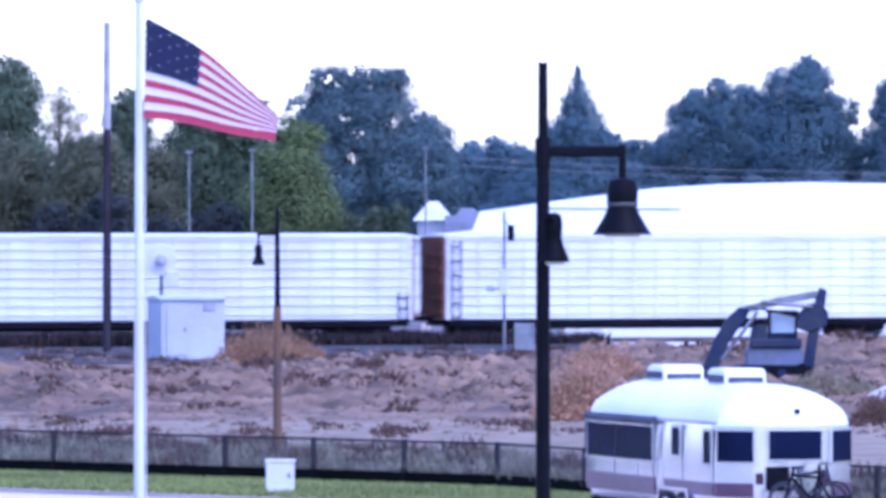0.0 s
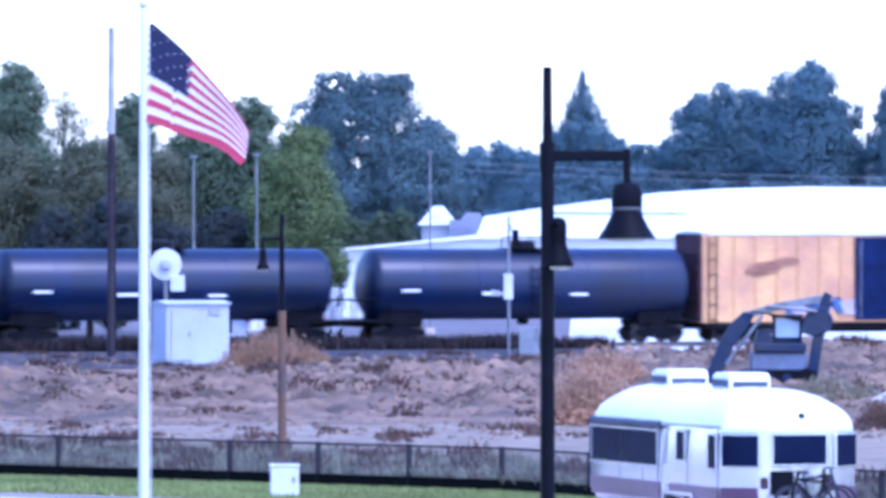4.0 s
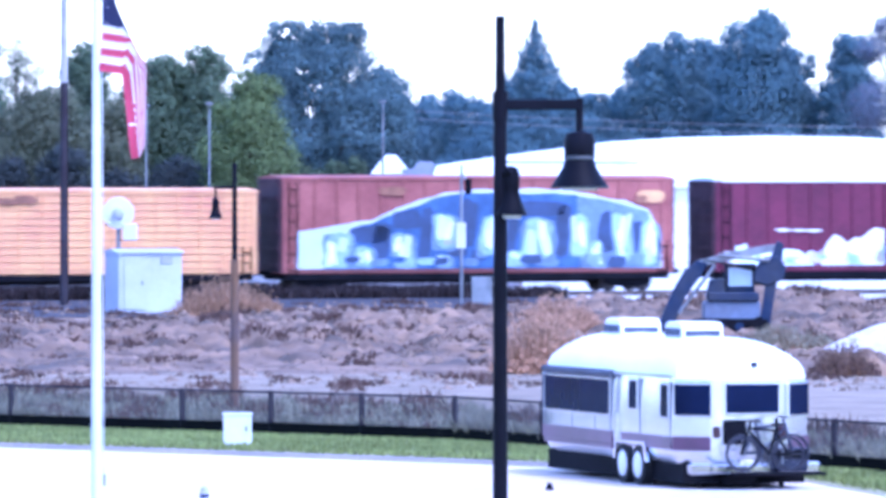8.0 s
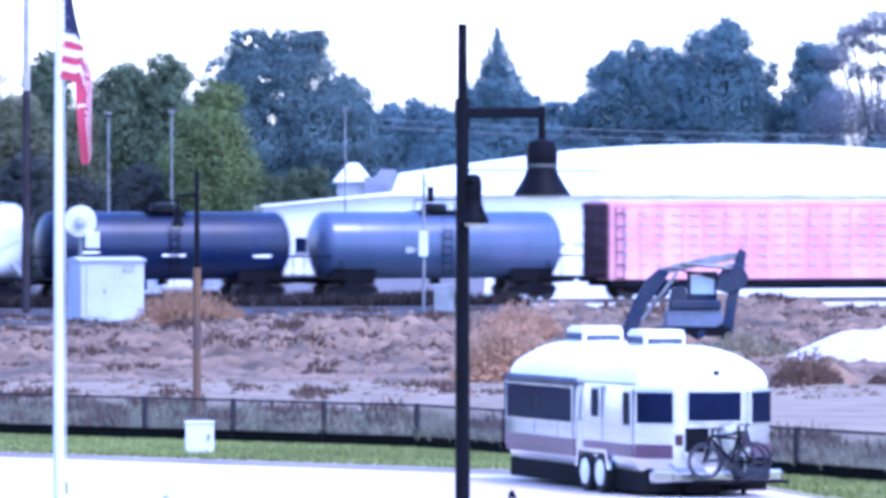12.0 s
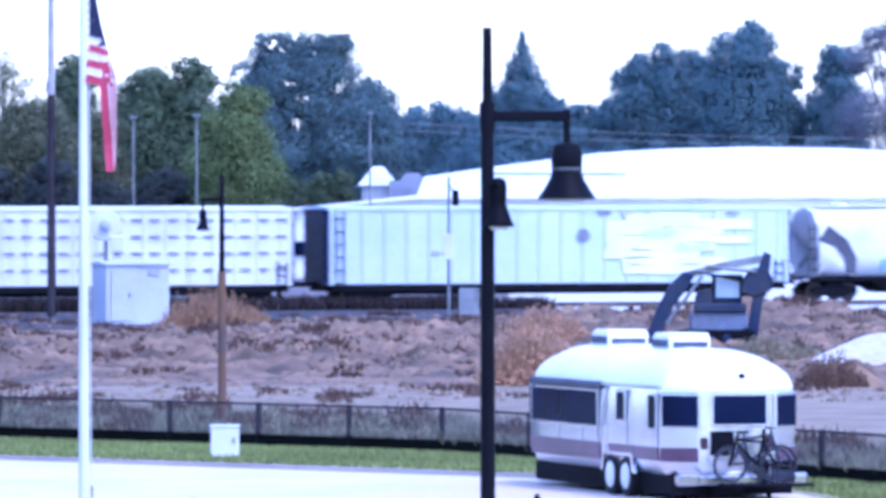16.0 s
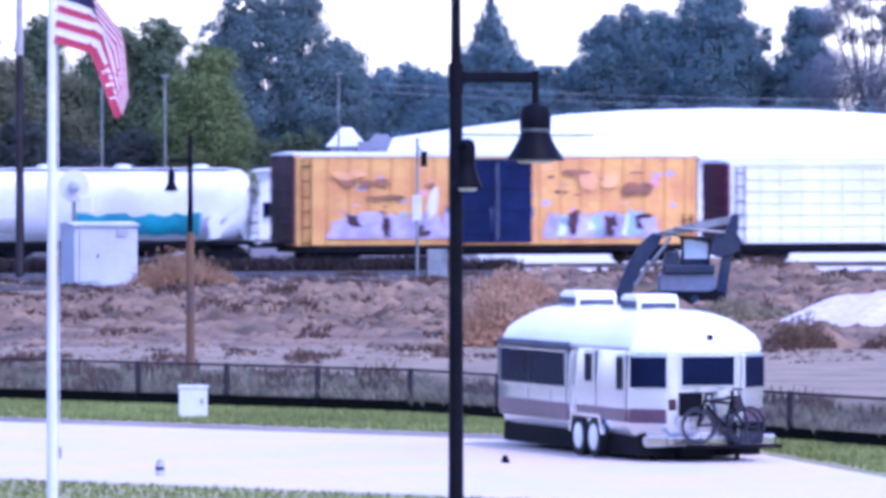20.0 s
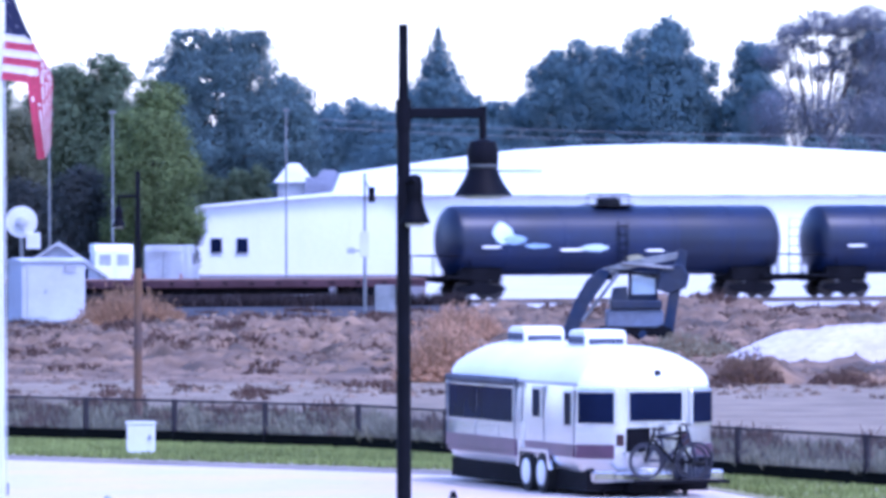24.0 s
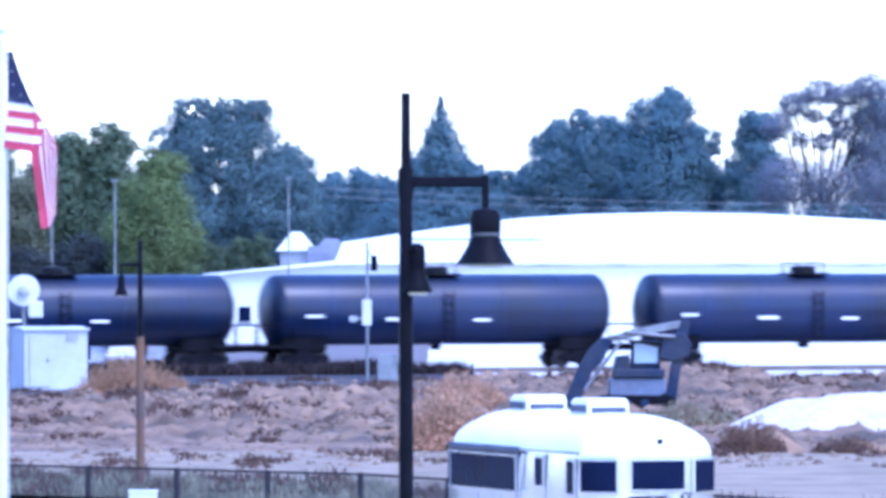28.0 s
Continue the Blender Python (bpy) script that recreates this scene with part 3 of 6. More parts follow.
egg_tree(22.6, 635, 7.0, 18.4, HAZEWOOD, "distant blue-green tree among taller ones", 37, 4500, 0.6)
egg_tree(25.9, 622.5, 8.8, 20.7, HAZEWOOD, "tall distant blue-green tree with a pointed crown", 9, 7500, 0.6, lumps=14)
egg_tree(28.9, 627, 7.2, 17.6, HAZEWOOD, "distant blue-green tree beside the tallest", 10, 4000, 0.6)
egg_tree(34.0, 622.5, 6.2, 18.6, HAZEWOOD, "distant rounded tree beside an open one", 11, 5000, 0.6)
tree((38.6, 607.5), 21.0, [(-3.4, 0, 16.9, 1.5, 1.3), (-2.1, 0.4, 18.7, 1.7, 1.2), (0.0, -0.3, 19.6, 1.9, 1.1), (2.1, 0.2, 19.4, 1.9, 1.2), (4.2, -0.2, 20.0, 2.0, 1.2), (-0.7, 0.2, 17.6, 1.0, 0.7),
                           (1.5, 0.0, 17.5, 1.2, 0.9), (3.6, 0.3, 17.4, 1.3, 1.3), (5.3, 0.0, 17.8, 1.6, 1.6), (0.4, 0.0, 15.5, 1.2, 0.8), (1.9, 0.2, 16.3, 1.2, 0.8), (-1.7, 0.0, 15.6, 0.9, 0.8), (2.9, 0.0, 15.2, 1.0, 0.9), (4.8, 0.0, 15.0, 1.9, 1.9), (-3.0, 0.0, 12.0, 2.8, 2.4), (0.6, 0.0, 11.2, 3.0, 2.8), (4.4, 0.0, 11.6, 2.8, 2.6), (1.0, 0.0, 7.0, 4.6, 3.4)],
     HAZELACE, "open tree with sky between the limbs of its crown", 12, 34000, 0.42, trunk=0.3, lacy=0.35)
egg_tree(45.0, 615, 8.8, 20.5, HAZEWOOD, "distant tree with an open crown", 13, 4500, 0.5)
egg_tree(-21.8, 382.5, 6.8, 10.9, AUTUMN, "olive-brown tree turning in autumn", 14, 5200, 0.42, low=0.05)
egg_tree(-18.6, 387, 5.5, 10.0, AUTUMN, "olive-brown bushy tree before the wood", 15, 4500, 0.42, low=0.05)
egg_tree(-26.4, 384, 6.6, 10.7, AUTUMN, "broad olive-brown tree near the house", 38, 5000, 0.42, low=0.05)
egg_tree(-29.6, 435, 6.6, 16.0, ELM, "dark tree at the edge of the wood", 16, 5500, 0.5)
egg_tree(-27.0, 450, 5.1, 14.6, AUTUMN, "thin half-bare tree with pale twigs", 17, 900, 0.35, lacy=0.9)
egg_tree(-23.7, 465, 4.8, 14.6, ELM, "dark green tree behind the olive ones", 18, 4000, 0.5)
egg_tree(-35.0, 450, 8.8, 14.9, ELM, "dark green tree among others", 19, 4000, 0.5)
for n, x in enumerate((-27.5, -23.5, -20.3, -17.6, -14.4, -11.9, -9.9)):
    egg_tree(x, 375 + (n % 2) * 4, 4.2, 6.2 + (n % 3) * 0.7, HEDGE, "dense low bushes coloured dark for the shade below the trees", 50 + n, 2400, 0.4, low=0.02)
for n, x in enumerate((-12.0, -10.4, -8.7, -7.3)):
    egg_tree(x, 519, 3.0, 6.6 + 0.3 * n, ELM, "dark hedge bush beside the house", 60 + n, 1700, 0.45, low=0.02)
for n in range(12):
    egg_tree(14.0 + n * 3.3, 594, 4.8, 9.9 + 0.25 * (n % 3), HAZEPINE, "dark hedge behind the warehouse", 70 + n, 1500, 0.55, low=0.05)


def bush(x, y, w, h, material, label, seed, count=500):
    """Dry stalks that fan out from the ground, with paler feathery tips."""
    r = random.Random(seed)
    t = thing("dry_bush", pose(x, y, relief(x, y) - 0.03), label, "bush")
    stalk_v, stalk_f, tip_v, tip_f = [], [], [], []
    for _ in range(count * 3):
        a, d = r.uniform(0, math.tau), math.sqrt(r.random()) * w / 2
        px, py = d * math.cos(a), d * math.sin(a)
        z = relief(x + px, y + py) - relief(x, y)
        top = h * (1.1 - (2 * d / w) ** 2) * r.uniform(0.35, 1.0)
        lx, ly = px * 0.35 + r.uniform(-0.35, 0.35) * top, py * 0.35 + r.uniform(-0.35, 0.35) * top
        q = r.uniform(0, math.pi)
        c, s = math.cos(q) * 0.03, math.sin(q) * 0.03
        n = len(stalk_v)
        stalk_v += [(px - c, py - s, z), (px + c, py + s, z), (px + lx, py + ly, z + top)]
        stalk_f.append((n, n + 1, n + 2))
        for _ in range(2):
            f = r.uniform(0.45, 1.0)
            m = Vector((px + lx * f, py + ly * f, z + top * f))
            e = Vector((r.gauss(0, 1), r.gauss(0, 1), r.gauss(0.4, 1))).normalized() * r.uniform(0.06, 0.16)
            g = e.orthogonal().normalized() * 0.03
            n = len(tip_v)
            tip_v += [m - g, m + e, m + g]
            tip_f.append((n, n + 1, n + 2))
    for name, verts, faces, mat in (("stalk_mass", stalk_v, stalk_f, STRAW), ("seed_mass", tip_v, tip_f, material)):
        me = bpy.data.meshes.new(name)
        me.from_pydata(verts, [], faces)
        me.materials.append(mat)
        part(name, me, None, t)
    return t


bush(-8.5, 264, 3.4, 1.5, ORANGE, "orange-brown dry bush on the earth heap", 31, 900)
bush(2.5, 202, 2.4, 1.9, DRY, "tall tan dry grass clump", 32, 700)
bush(3.5, 237, 2.2, 1.3, DRY, "pale dry bush beside the tan grass", 33, 450)
bush(10.2, 222, 2.2, 0.8, REED, "low grey-green weeds near the gravel heap", 34, 400)


# ---- warehouse, houses ----
def warehouse():
    t = thing("warehouse", pose(0, 475.5, 0), "large white warehouse with a low curved roof", "warehouse")
    line = [(-10.7, 4.35), (-6.5, 4.75), (-1.7, 5.25), (-1.2, 6.5), (3.3, 7.15), (7, 7.62), (10.5, 8.08), (15, 8.35), (21, 8.48), (27, 8.38), (36, 7.85), (46, 7.1), (58, 6.1), (70, 5.2)]
    eave = [(x, min(z, 5.15)) for x, z in line]
    bm = bmesh.new()
    prism(bm, [(-10.7, 0)] + eave + [(70, 0)], 24, Matrix.Translation((0, 12, 0)))
    part("wall", bm, WALLW, t)
    bm = bmesh.new()
    rows = []
    for y, prof, up in ((-0.4, eave, 0.02), (-0.4, eave, 0.16), (12, line, 0.2), (24.4, eave, 0.16), (24.4, eave, 0.02)):
        rows.append([bm.verts.new((x, y, z + up)) for x, z in prof])
    for a, b in zip(rows, rows[1:]):
        for k in range(len(a) - 1):
            bm.faces.new((a[k], a[k + 1], b[k + 1], b[k]))
    part("roof", bm, ROOFW, t, "white sheet-metal roof")
    block("gutter", (37.5, -0.47, 5.17), (70, 0.14, 0.16), GREY, t, "grey gutter along the eave")
    bar("roof_pipe", (3.4, 7.3, 6.9), (12.2, 4.8, 6.85), 0.09, GREY, t, "thin grey pipe across the roof")
    for x in (-9.3, -7.6):
        w = block("window", (x, -0.02, 1.95), (0.75, 0.1, 0.95), GLASS, t, "dark square window")
        block("frame", (x, -0.03, 1.42), (0.95, 0.16, 0.08), GREY, w)
    for k in range(5):
        block("vent", (8.6 + k * 0.95, -0.02, 2.0), (0.5, 0.1, 0.28), GREY, t, "small grey vent")
    for x in (22.0, 30.0, 38.0):
        d = block("loading_door", (x, -0.02, 1.9), (3.4, 0.1, 3.6), GREY, t, "grey roller door")
        for j in range(6):
            block("door_panel", (x, -0.085, 0.4 + j * 0.6), (3.3, 0.05, 0.52), WALLW, d)
    for k in range(27):
        x = -9.5 + k * 3.0
        z = 0.0
        for (x0, z0), (x1, z1) in zip(line, line[1:]):
            if x0 <= x <= x1:
                z = min(5.1, z0 + (z1 - z0) * (x - x0) / (x1 - x0))
        block("wall_seam", (x, -0.015, z / 2), (0.09, 0.07, z - 0.1), WALLW, t)


def gable_house(x, y, w, d, eave, ridge, wall, roof, label, along=True):
    t = thing("house", pose(x, y, 0), label, "house")
    bm = bmesh.new()
    prism(bm, [(-w / 2, 0), (w / 2, 0), (w / 2, eave), (0, ridge - 0.1), (-w / 2, eave)], d, None if not along else Matrix.Rotation(radians(90), 4, "Z"))
    part("wall", bm, wall, t)
    bm = bmesh.new()
    turn = Matrix() if not along else Matrix.Rotation(radians(90), 4, "Z")
    for s in (-1, 1):
        prism(bm, [(0, ridge), (s * (w / 2 + 0.3), eave - 0.2), (s * (w / 2 + 0.3), eave - 0.35), (0, ridge - 0.16)], d + 0.6, turn)
    part("roof", bm, roof, t)
    front = -w / 2 if along else -d / 2
    span = d if along else w
    for k in range(2):
        wx = (k - 0.5) * span * 0.5
        o = block("window", (wx, front - 0.01, eave * 0.7), (0.9, 0.1, 1.1), GLASS, t, "dark window")
        block("frame", (wx, front - 0.03, eave * 0.7 - 0.6), (1.1, 0.14, 0.1), WHITE, o)
    return t


def hip_house(x, y, w, d, eave, ridge, wall, roof, label):
    """A house whose roof slopes on all four sides to a short ridge along x."""
    t = thing("house", pose(x, y, 0), label, "house")
    block("wall", (0, 0, eave / 2), (w, d, eave), wall, t)
    bm = bmesh.new()
    a, b, r = w / 2 + 0.3, d / 2 + 0.3, w * 0.16
    low = [bm.verts.new(v) for v in ((-a, -b, eave - 0.1), (a, -b, eave - 0.1), (a, b, eave - 0.1), (-a, b, eave - 0.1))]
    top = [bm.verts.new((-r, 0, ridge)), bm.verts.new((r, 0, ridge))]
    for f in ((low[0], low[1], top[1], top[0]), (low[1], low[2], top[1]), (low[2], low[3], top[0], top[1]), (low[3], low[0], top[0]), (low[3], low[2], low[1], low[0])):
        bm.faces.new(f)
    part("roof", bm, roof, t, "weathered hipped roof")
    for k in range(2):
        o = block("window", ((k - 0.5) * w * 0.5, -d / 2 - 0.01, eave * 0.72), (0.9, 0.1, 1.1), GLASS, t, "dark window")
        block("frame", ((k - 0.5) * w * 0.5, -d / 2 - 0.03, eave * 0.72 - 0.6), (1.1, 0.14, 0.1), WHITE, o)
    return t


warehouse()
hip_house(-4.5, 511, 2.3, 4.6, 6.25, 7.5, GREY, HOPPER, "grey house with a pale roof behind the warehouse")
hip_house(-2.1, 516.5, 2.9, 3.6, 5.6, 7.05, WALLW, SHINGLE, "small house with a blue-grey roof")
gable_house(-2.6, 508, 3.0, 1.6, 5.5, 6.5, WALLW, SHINGLE, "low white lean-to between two houses")
gable_house(-25.5, 414, 3.0, 3.4, 6.0, 8.2, HOUSEB, SHINGLE, "blue-grey house among the trees", along=False)
gable_house(-15.0, 362.5, 4.4, 3.0, 1.45, 2.9, CABIN, GREY, "small white shed with a low gable roof behind the railway", along=False)
gable_house(-28.4, 393, 4.0, 5.0, 3.8, 5.6, WALLW, SHINGLE, "small white shed with a grey roof")


# ---- railway cars ----
def bogie(car, x, name="bogie"):
    b = block(name, (x, 0, 0.62), (1.9, 1.9, 0.16), UNDER, car, bevel=0.03)
    for s in (-1.08, 1.08):
        bm = bmesh.new()
        prism(bm, [(x - 1.25, 0.42), (x - 1.2, 0.62), (x - 0.55, 0.72), (x - 0.3, 0.86), (x + 0.3, 0.86), (x + 0.55, 0.72), (x + 1.2, 0.62), (x + 1.25, 0.42), (x + 0.95, 0.36), (x + 0.5, 0.24), (x - 0.5, 0.24), (x - 0.95, 0.36)], 0.16, Matrix.Translation((0, s, 0)))
        part("side_frame", bm, UNDER, b)
    for dx in (-0.88, 0.88):
        bm = bmesh.new()
        for s in (-0.75, 0.75):
            rod(bm, (x + dx, s - 0.06, 0.46), (x + dx, s + 0.06, 0.46), 0.46, 0.46, 20)
        rod(bm, (x + dx, -0.8, 0.46), (x + dx, 0.8, 0.46), 0.09, 0.09, 8)
        part("wheelset", bm, TREAD, b, "worn steel wheels", smooth=True)
    return b


def running_gear(car, length, inset=2.2):
    bogie(car, inset)
    bogie(car, length - inset)
    for x, s in ((-0.45, -1), (length + 0.45, 1)):
        block("coupler", (x, 0, 0.95), (0.95, 0.22, 0.24), UNDER, car, bevel=0.03)


def ladder(car, x, y, z0, z1, n=6):
    bm = bmesh.new()
    for dx in (-0.22, 0.22):
        box(bm, (x + dx, y, (z0 + z1) / 2), (0.05, 0.05, z1 - z0))
    for k in range(n):
        box(bm, (x, y, z0 + (k + 0.5) * (z1 - z0) / n), (0.44, 0.05, 0.05))
    part("ladder", bm, UNDER, car)


def boxcar(label, length, top, paint, ends, roof_paint, doors=(), door_paint=None, ribs=0, slots=0, slot_paint=None):
    """A box car from x = 0 to its length; its near side looks to -y."""
    car = thing("boxcar", Matrix(), label, "railway car", "cars of the freight train")
    floor_z, half = 0.92, 1.5
    bm = bmesh.new()
    box(bm, (length / 2, 0, (floor_z + top) / 2), (length - 0.1, half * 2, top - floor_z))
    bevelled(bm, 0.05)
    part("body", bm, paint, car)
    bm = bmesh.new()
    prism(bm, [(-half - 0.06, top - 0.12), (half + 0.06, top - 0.12), (half + 0.06, top + 0.01), (0, top + 0.12), (-half - 0.06, top + 0.01)], length + 0.06,
          Matrix.Translation((length / 2, 0, 0)) @ Matrix.Rotation(radians(90), 4, "Z"))
    part("roof", bm, roof_paint, car)
    # End walls get their own dark paint, with their shade mixed in.
    for x in (0.0, length):
        s = -1 if x == 0 else 1
        e = block("end_wall", (x + s * 0.02, 0, (floor_z + top) / 2), (0.12, half * 2 - 0.04, top - floor_z - 0.1), ends, car)
        bm = bmesh.new()
        box(bm, (0, 0, 0), (0.14, half * 2 - 0.3, 0.16))
        rib = mesh_of("end_rib", bm, ends)
        for k in range(6):
            part("end_rib", rib, None, e).location = (x + s * 0.1, 0, floor_z + 0.4 + k * (top - floor_z - 0.6) / 5)
        bm = bmesh.new()
        box(bm, (x - s * 0.16, -half - 0.02, (floor_z + top) / 2), (0.2, 0.1, top - floor_z))
        part("corner_post", bm, paint, car)
    block("side_sill", (length / 2, 0, 0.79), (length - 0.4, half * 2 - 0.1, 0.34), UNDER, car)
    block("centre_sill", (length / 2, 0, 0.58), (length - 3.4, 0.6, 0.26), UNDER, car)
    bm = bmesh.new()
    box(bm, (0, 0, 0), (0.09, 0.09, top - floor_z - 0.25))
    stake = mesh_of("side_post", bm, paint)
    n = int(length / 1.15)
    for k in range(n + 1):
        x = 0.6 + k * (length - 1.2) / n
        if not any(a - 0.1 < x < b + 0.1 for a, b in doors):
            part("side_post", stake, None, car).location = (x, -half - 0.03, (floor_z + top) / 2)
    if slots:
        # Solid bars; the slots' inner shade is only their darker colour.
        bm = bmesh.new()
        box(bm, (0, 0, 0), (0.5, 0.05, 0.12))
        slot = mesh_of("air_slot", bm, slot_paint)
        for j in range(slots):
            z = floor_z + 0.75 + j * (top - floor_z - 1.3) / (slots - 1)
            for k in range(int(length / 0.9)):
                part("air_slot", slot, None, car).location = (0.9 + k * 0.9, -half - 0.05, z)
    if ribs:
        bm = bmesh.new()
        box(bm, (0, 0, 0), (length - 0.5, 0.06, 0.07))
        rib = mesh_of("side_rib", bm, paint)
        for j in range(ribs):
            part("side_rib", rib, None, car).location = (length / 2, -half - 0.015, floor_z + 0.3 + j * (top - floor_z - 0.5) / (ribs - 1))
    for k, (a, b) in enumerate(doors):
        d = block("door", ((a + b) / 2, -half - 0.07, (floor_z + top) / 2 - 0.05), (b - a, 0.14, top - floor_z - 0.35), door_paint or paint, car)
        bm = bmesh.new()
        for j in range(4):
            box(bm, ((a + b) / 2, -half - 0.155, floor_z + 0.6 + j * (top - floor_z - 1.1) / 3), (b - a - 0.15, 0.05, 0.1))
        part("door_rib", bm, door_paint or paint, d)
        bar("lock_rod", (a + 0.25, -half - 0.17, floor_z + 0.2), (a + 0.25, -half - 0.17, top - 0.4), 0.03, GALV, d)
    ladder(car, 0.55, -half - 0.1, 0.7, top - 0.2)
    ladder(car, length - 0.55, -half - 0.1, 0.7, top * 0.45, 3)
    running_gear(car, length)
    return car


def tank_car(label, length, radius, paint, mid_z=2.78, plates=True):
    car = thing("tank_car", Matrix(), label, "railway car", "cars of the freight train")
    bm = bmesh.new()
    turn = Matrix.Translation((0, 0, mid_z)) @ Matrix.Rotation(radians(90), 4, "Y")
    prof = [(radius * math.sin(a), 0.65 - 0.65 * math.cos(a)) for a in [radians(k) for k in (4, 25, 45, 65, 80, 90)]]
    prof += [(radius, 0.65 + (length - 1.3) * k / 4) for k in range(1, 4)]
    prof += [(r, length - z) for r, z in reversed(prof[:6])]
    lathe(bm, prof, 32, turn)
    part("tank", bm, paint, car, smooth=True)
    bm = bmesh.new()
    lathe(bm, [(radius + 0.004, -0.04), (radius + 0.02, -0.03), (radius + 0.02, 0.03), (radius + 0.004, 0.04)], 32, Matrix.Rotation(radians(90), 4, "Y"))
    band = mesh_of("weld_band", bm, paint, True)
    for k in range(1, 6):
        part("weld_band", band, None, car).location = (length * k / 6, 0, mid_z)
    bm = bmesh.new()
    lathe(bm, [(0.62, -0.1), (0.62, 0.28), (0.55, 0.36), (0.2, 0.4)], 18, Matrix.Translation((length / 2, 0, mid_z + radius)))
    dome = part("dome", bm, BLACK, car, smooth=True)
    bm = bmesh.new()
    for s in (-0.75, 0.75):
        for y in (-0.75, 0.75):
            rod(bm, (length / 2 + s, y, mid_z + radius - 0.25), (length / 2 + s, y, mid_z + radius + 0.55), 0.03)
    for y in (-0.75, 0.75):
        rod(bm, (length / 2 - 0.75, y, mid_z + radius + 0.55), (length / 2 + 0.75, y, mid_z + radius + 0.55), 0.03)
    part("guard_rail", bm, UNDER, dome)
    block("platform", (length / 2, 0, mid_z + radius + 0.02), (2.0, 1.9, 0.06), UNDER, car)
    ladder(car, length / 2, -radius - 0.05, 1.2, mid_z + 0.9, 6)
    for x in (1.7, length - 1.7):
        block("saddle", (x, 0, 1.2), (2.2, 2.3, 0.7), UNDER, car, bevel=0.04)
    for x, s in ((0.1, -1), (length - 0.1, 1)):
        e = block("end_platform", (x, 0, 1.08), (2.4, 2.9, 0.12), UNDER, car)
        for y in (-1.4, 1.4):
            bar("stanchion", (x + s * 1.0, y, 1.1), (x + s * 1.0, y, 2.1), 0.035, UNDER, e)
            bar("stanchion", (x - s * 0.9, y, 1.1), (x - s * 0.9, y, 2.1), 0.035, UNDER, e)
            bar("handrail", (x - s * 0.9, y, 2.1), (x + s * 1.0, y, 2.1), 0.035, UNDER, e)
        bar("handrail", (x + s * 1.0, -1.4, 2.1), (x + s * 1.0, 1.4, 2.1), 0.035, UNDER, e)
    for x in (1.1, length - 1.1):
        block("stub_sill", (x, 0, 0.95), (2.6, 0.5, 0.3), UNDER, car)
    bm = bmesh.new()
    rod(bm, (length / 2, 0, mid_z - radius - 0.25), (length / 2, 0, mid_z - radius + 0.1), 0.25, 0.3, 12)
    part("outlet", bm, UNDER, car)
    if plates:
        for x, z, w, h in ((2.0, -0.3, 0.9, 0.12), (6.2, -0.45, 1.1, 0.14), (10.6, -0.5, 0.9, 0.12)):
            y = -math.sqrt(max(0.1, radius ** 2 - z ** 2)) - 0.02
            block("marking", (x, y, mid_z + z), (w, 0.05, h), WHITE if h < 0.3 else SKYB, car, "pale painted lettering panel", m=Matrix.Rotation(math.asin(z / radius), 4, "X"))
    running_gear(car, length, 1.7)
    return car


def hull_y(z, top):
    """Half the width of a covered hopper's bulging body at height z."""
    mid = 3.0
    f = (z - mid) / (top - mid) if z > mid else (mid - z) / 2.0
    return max(0.05, 1.55 * (1 - min(1.0, f) ** 2.6) ** (1 / 2.6))


def skin_patch(car, top, x0, x1, z0, z1, material, seed, label=""):
    """Paint that follows the bulging side of a hopper, with uneven edges."""
    r = random.Random(seed)
    bm = bmesh.new()
    n = max(4, int((x1 - x0) / 0.4))
    cols = []
    for k in range(n + 1):
        lo, hi = z0 + r.uniform(0, 0.12) * (z1 - z0), z1 - r.uniform(0, 0.22) * (z1 - z0)
        x = x0 + (x1 - x0) * k / n
        cols.append([bm.verts.new((x, -hull_y(lo + (hi - lo) * j / 5, top) - 0.02, lo + (hi - lo) * j / 5)) for j in range(6)])
    for a, b in zip(cols, cols[1:]):
        for j in range(5):
            bm.faces.new((a[j], b[j], b[j + 1], a[j + 1]))
    part("painted_patch", bm, material, car, label)


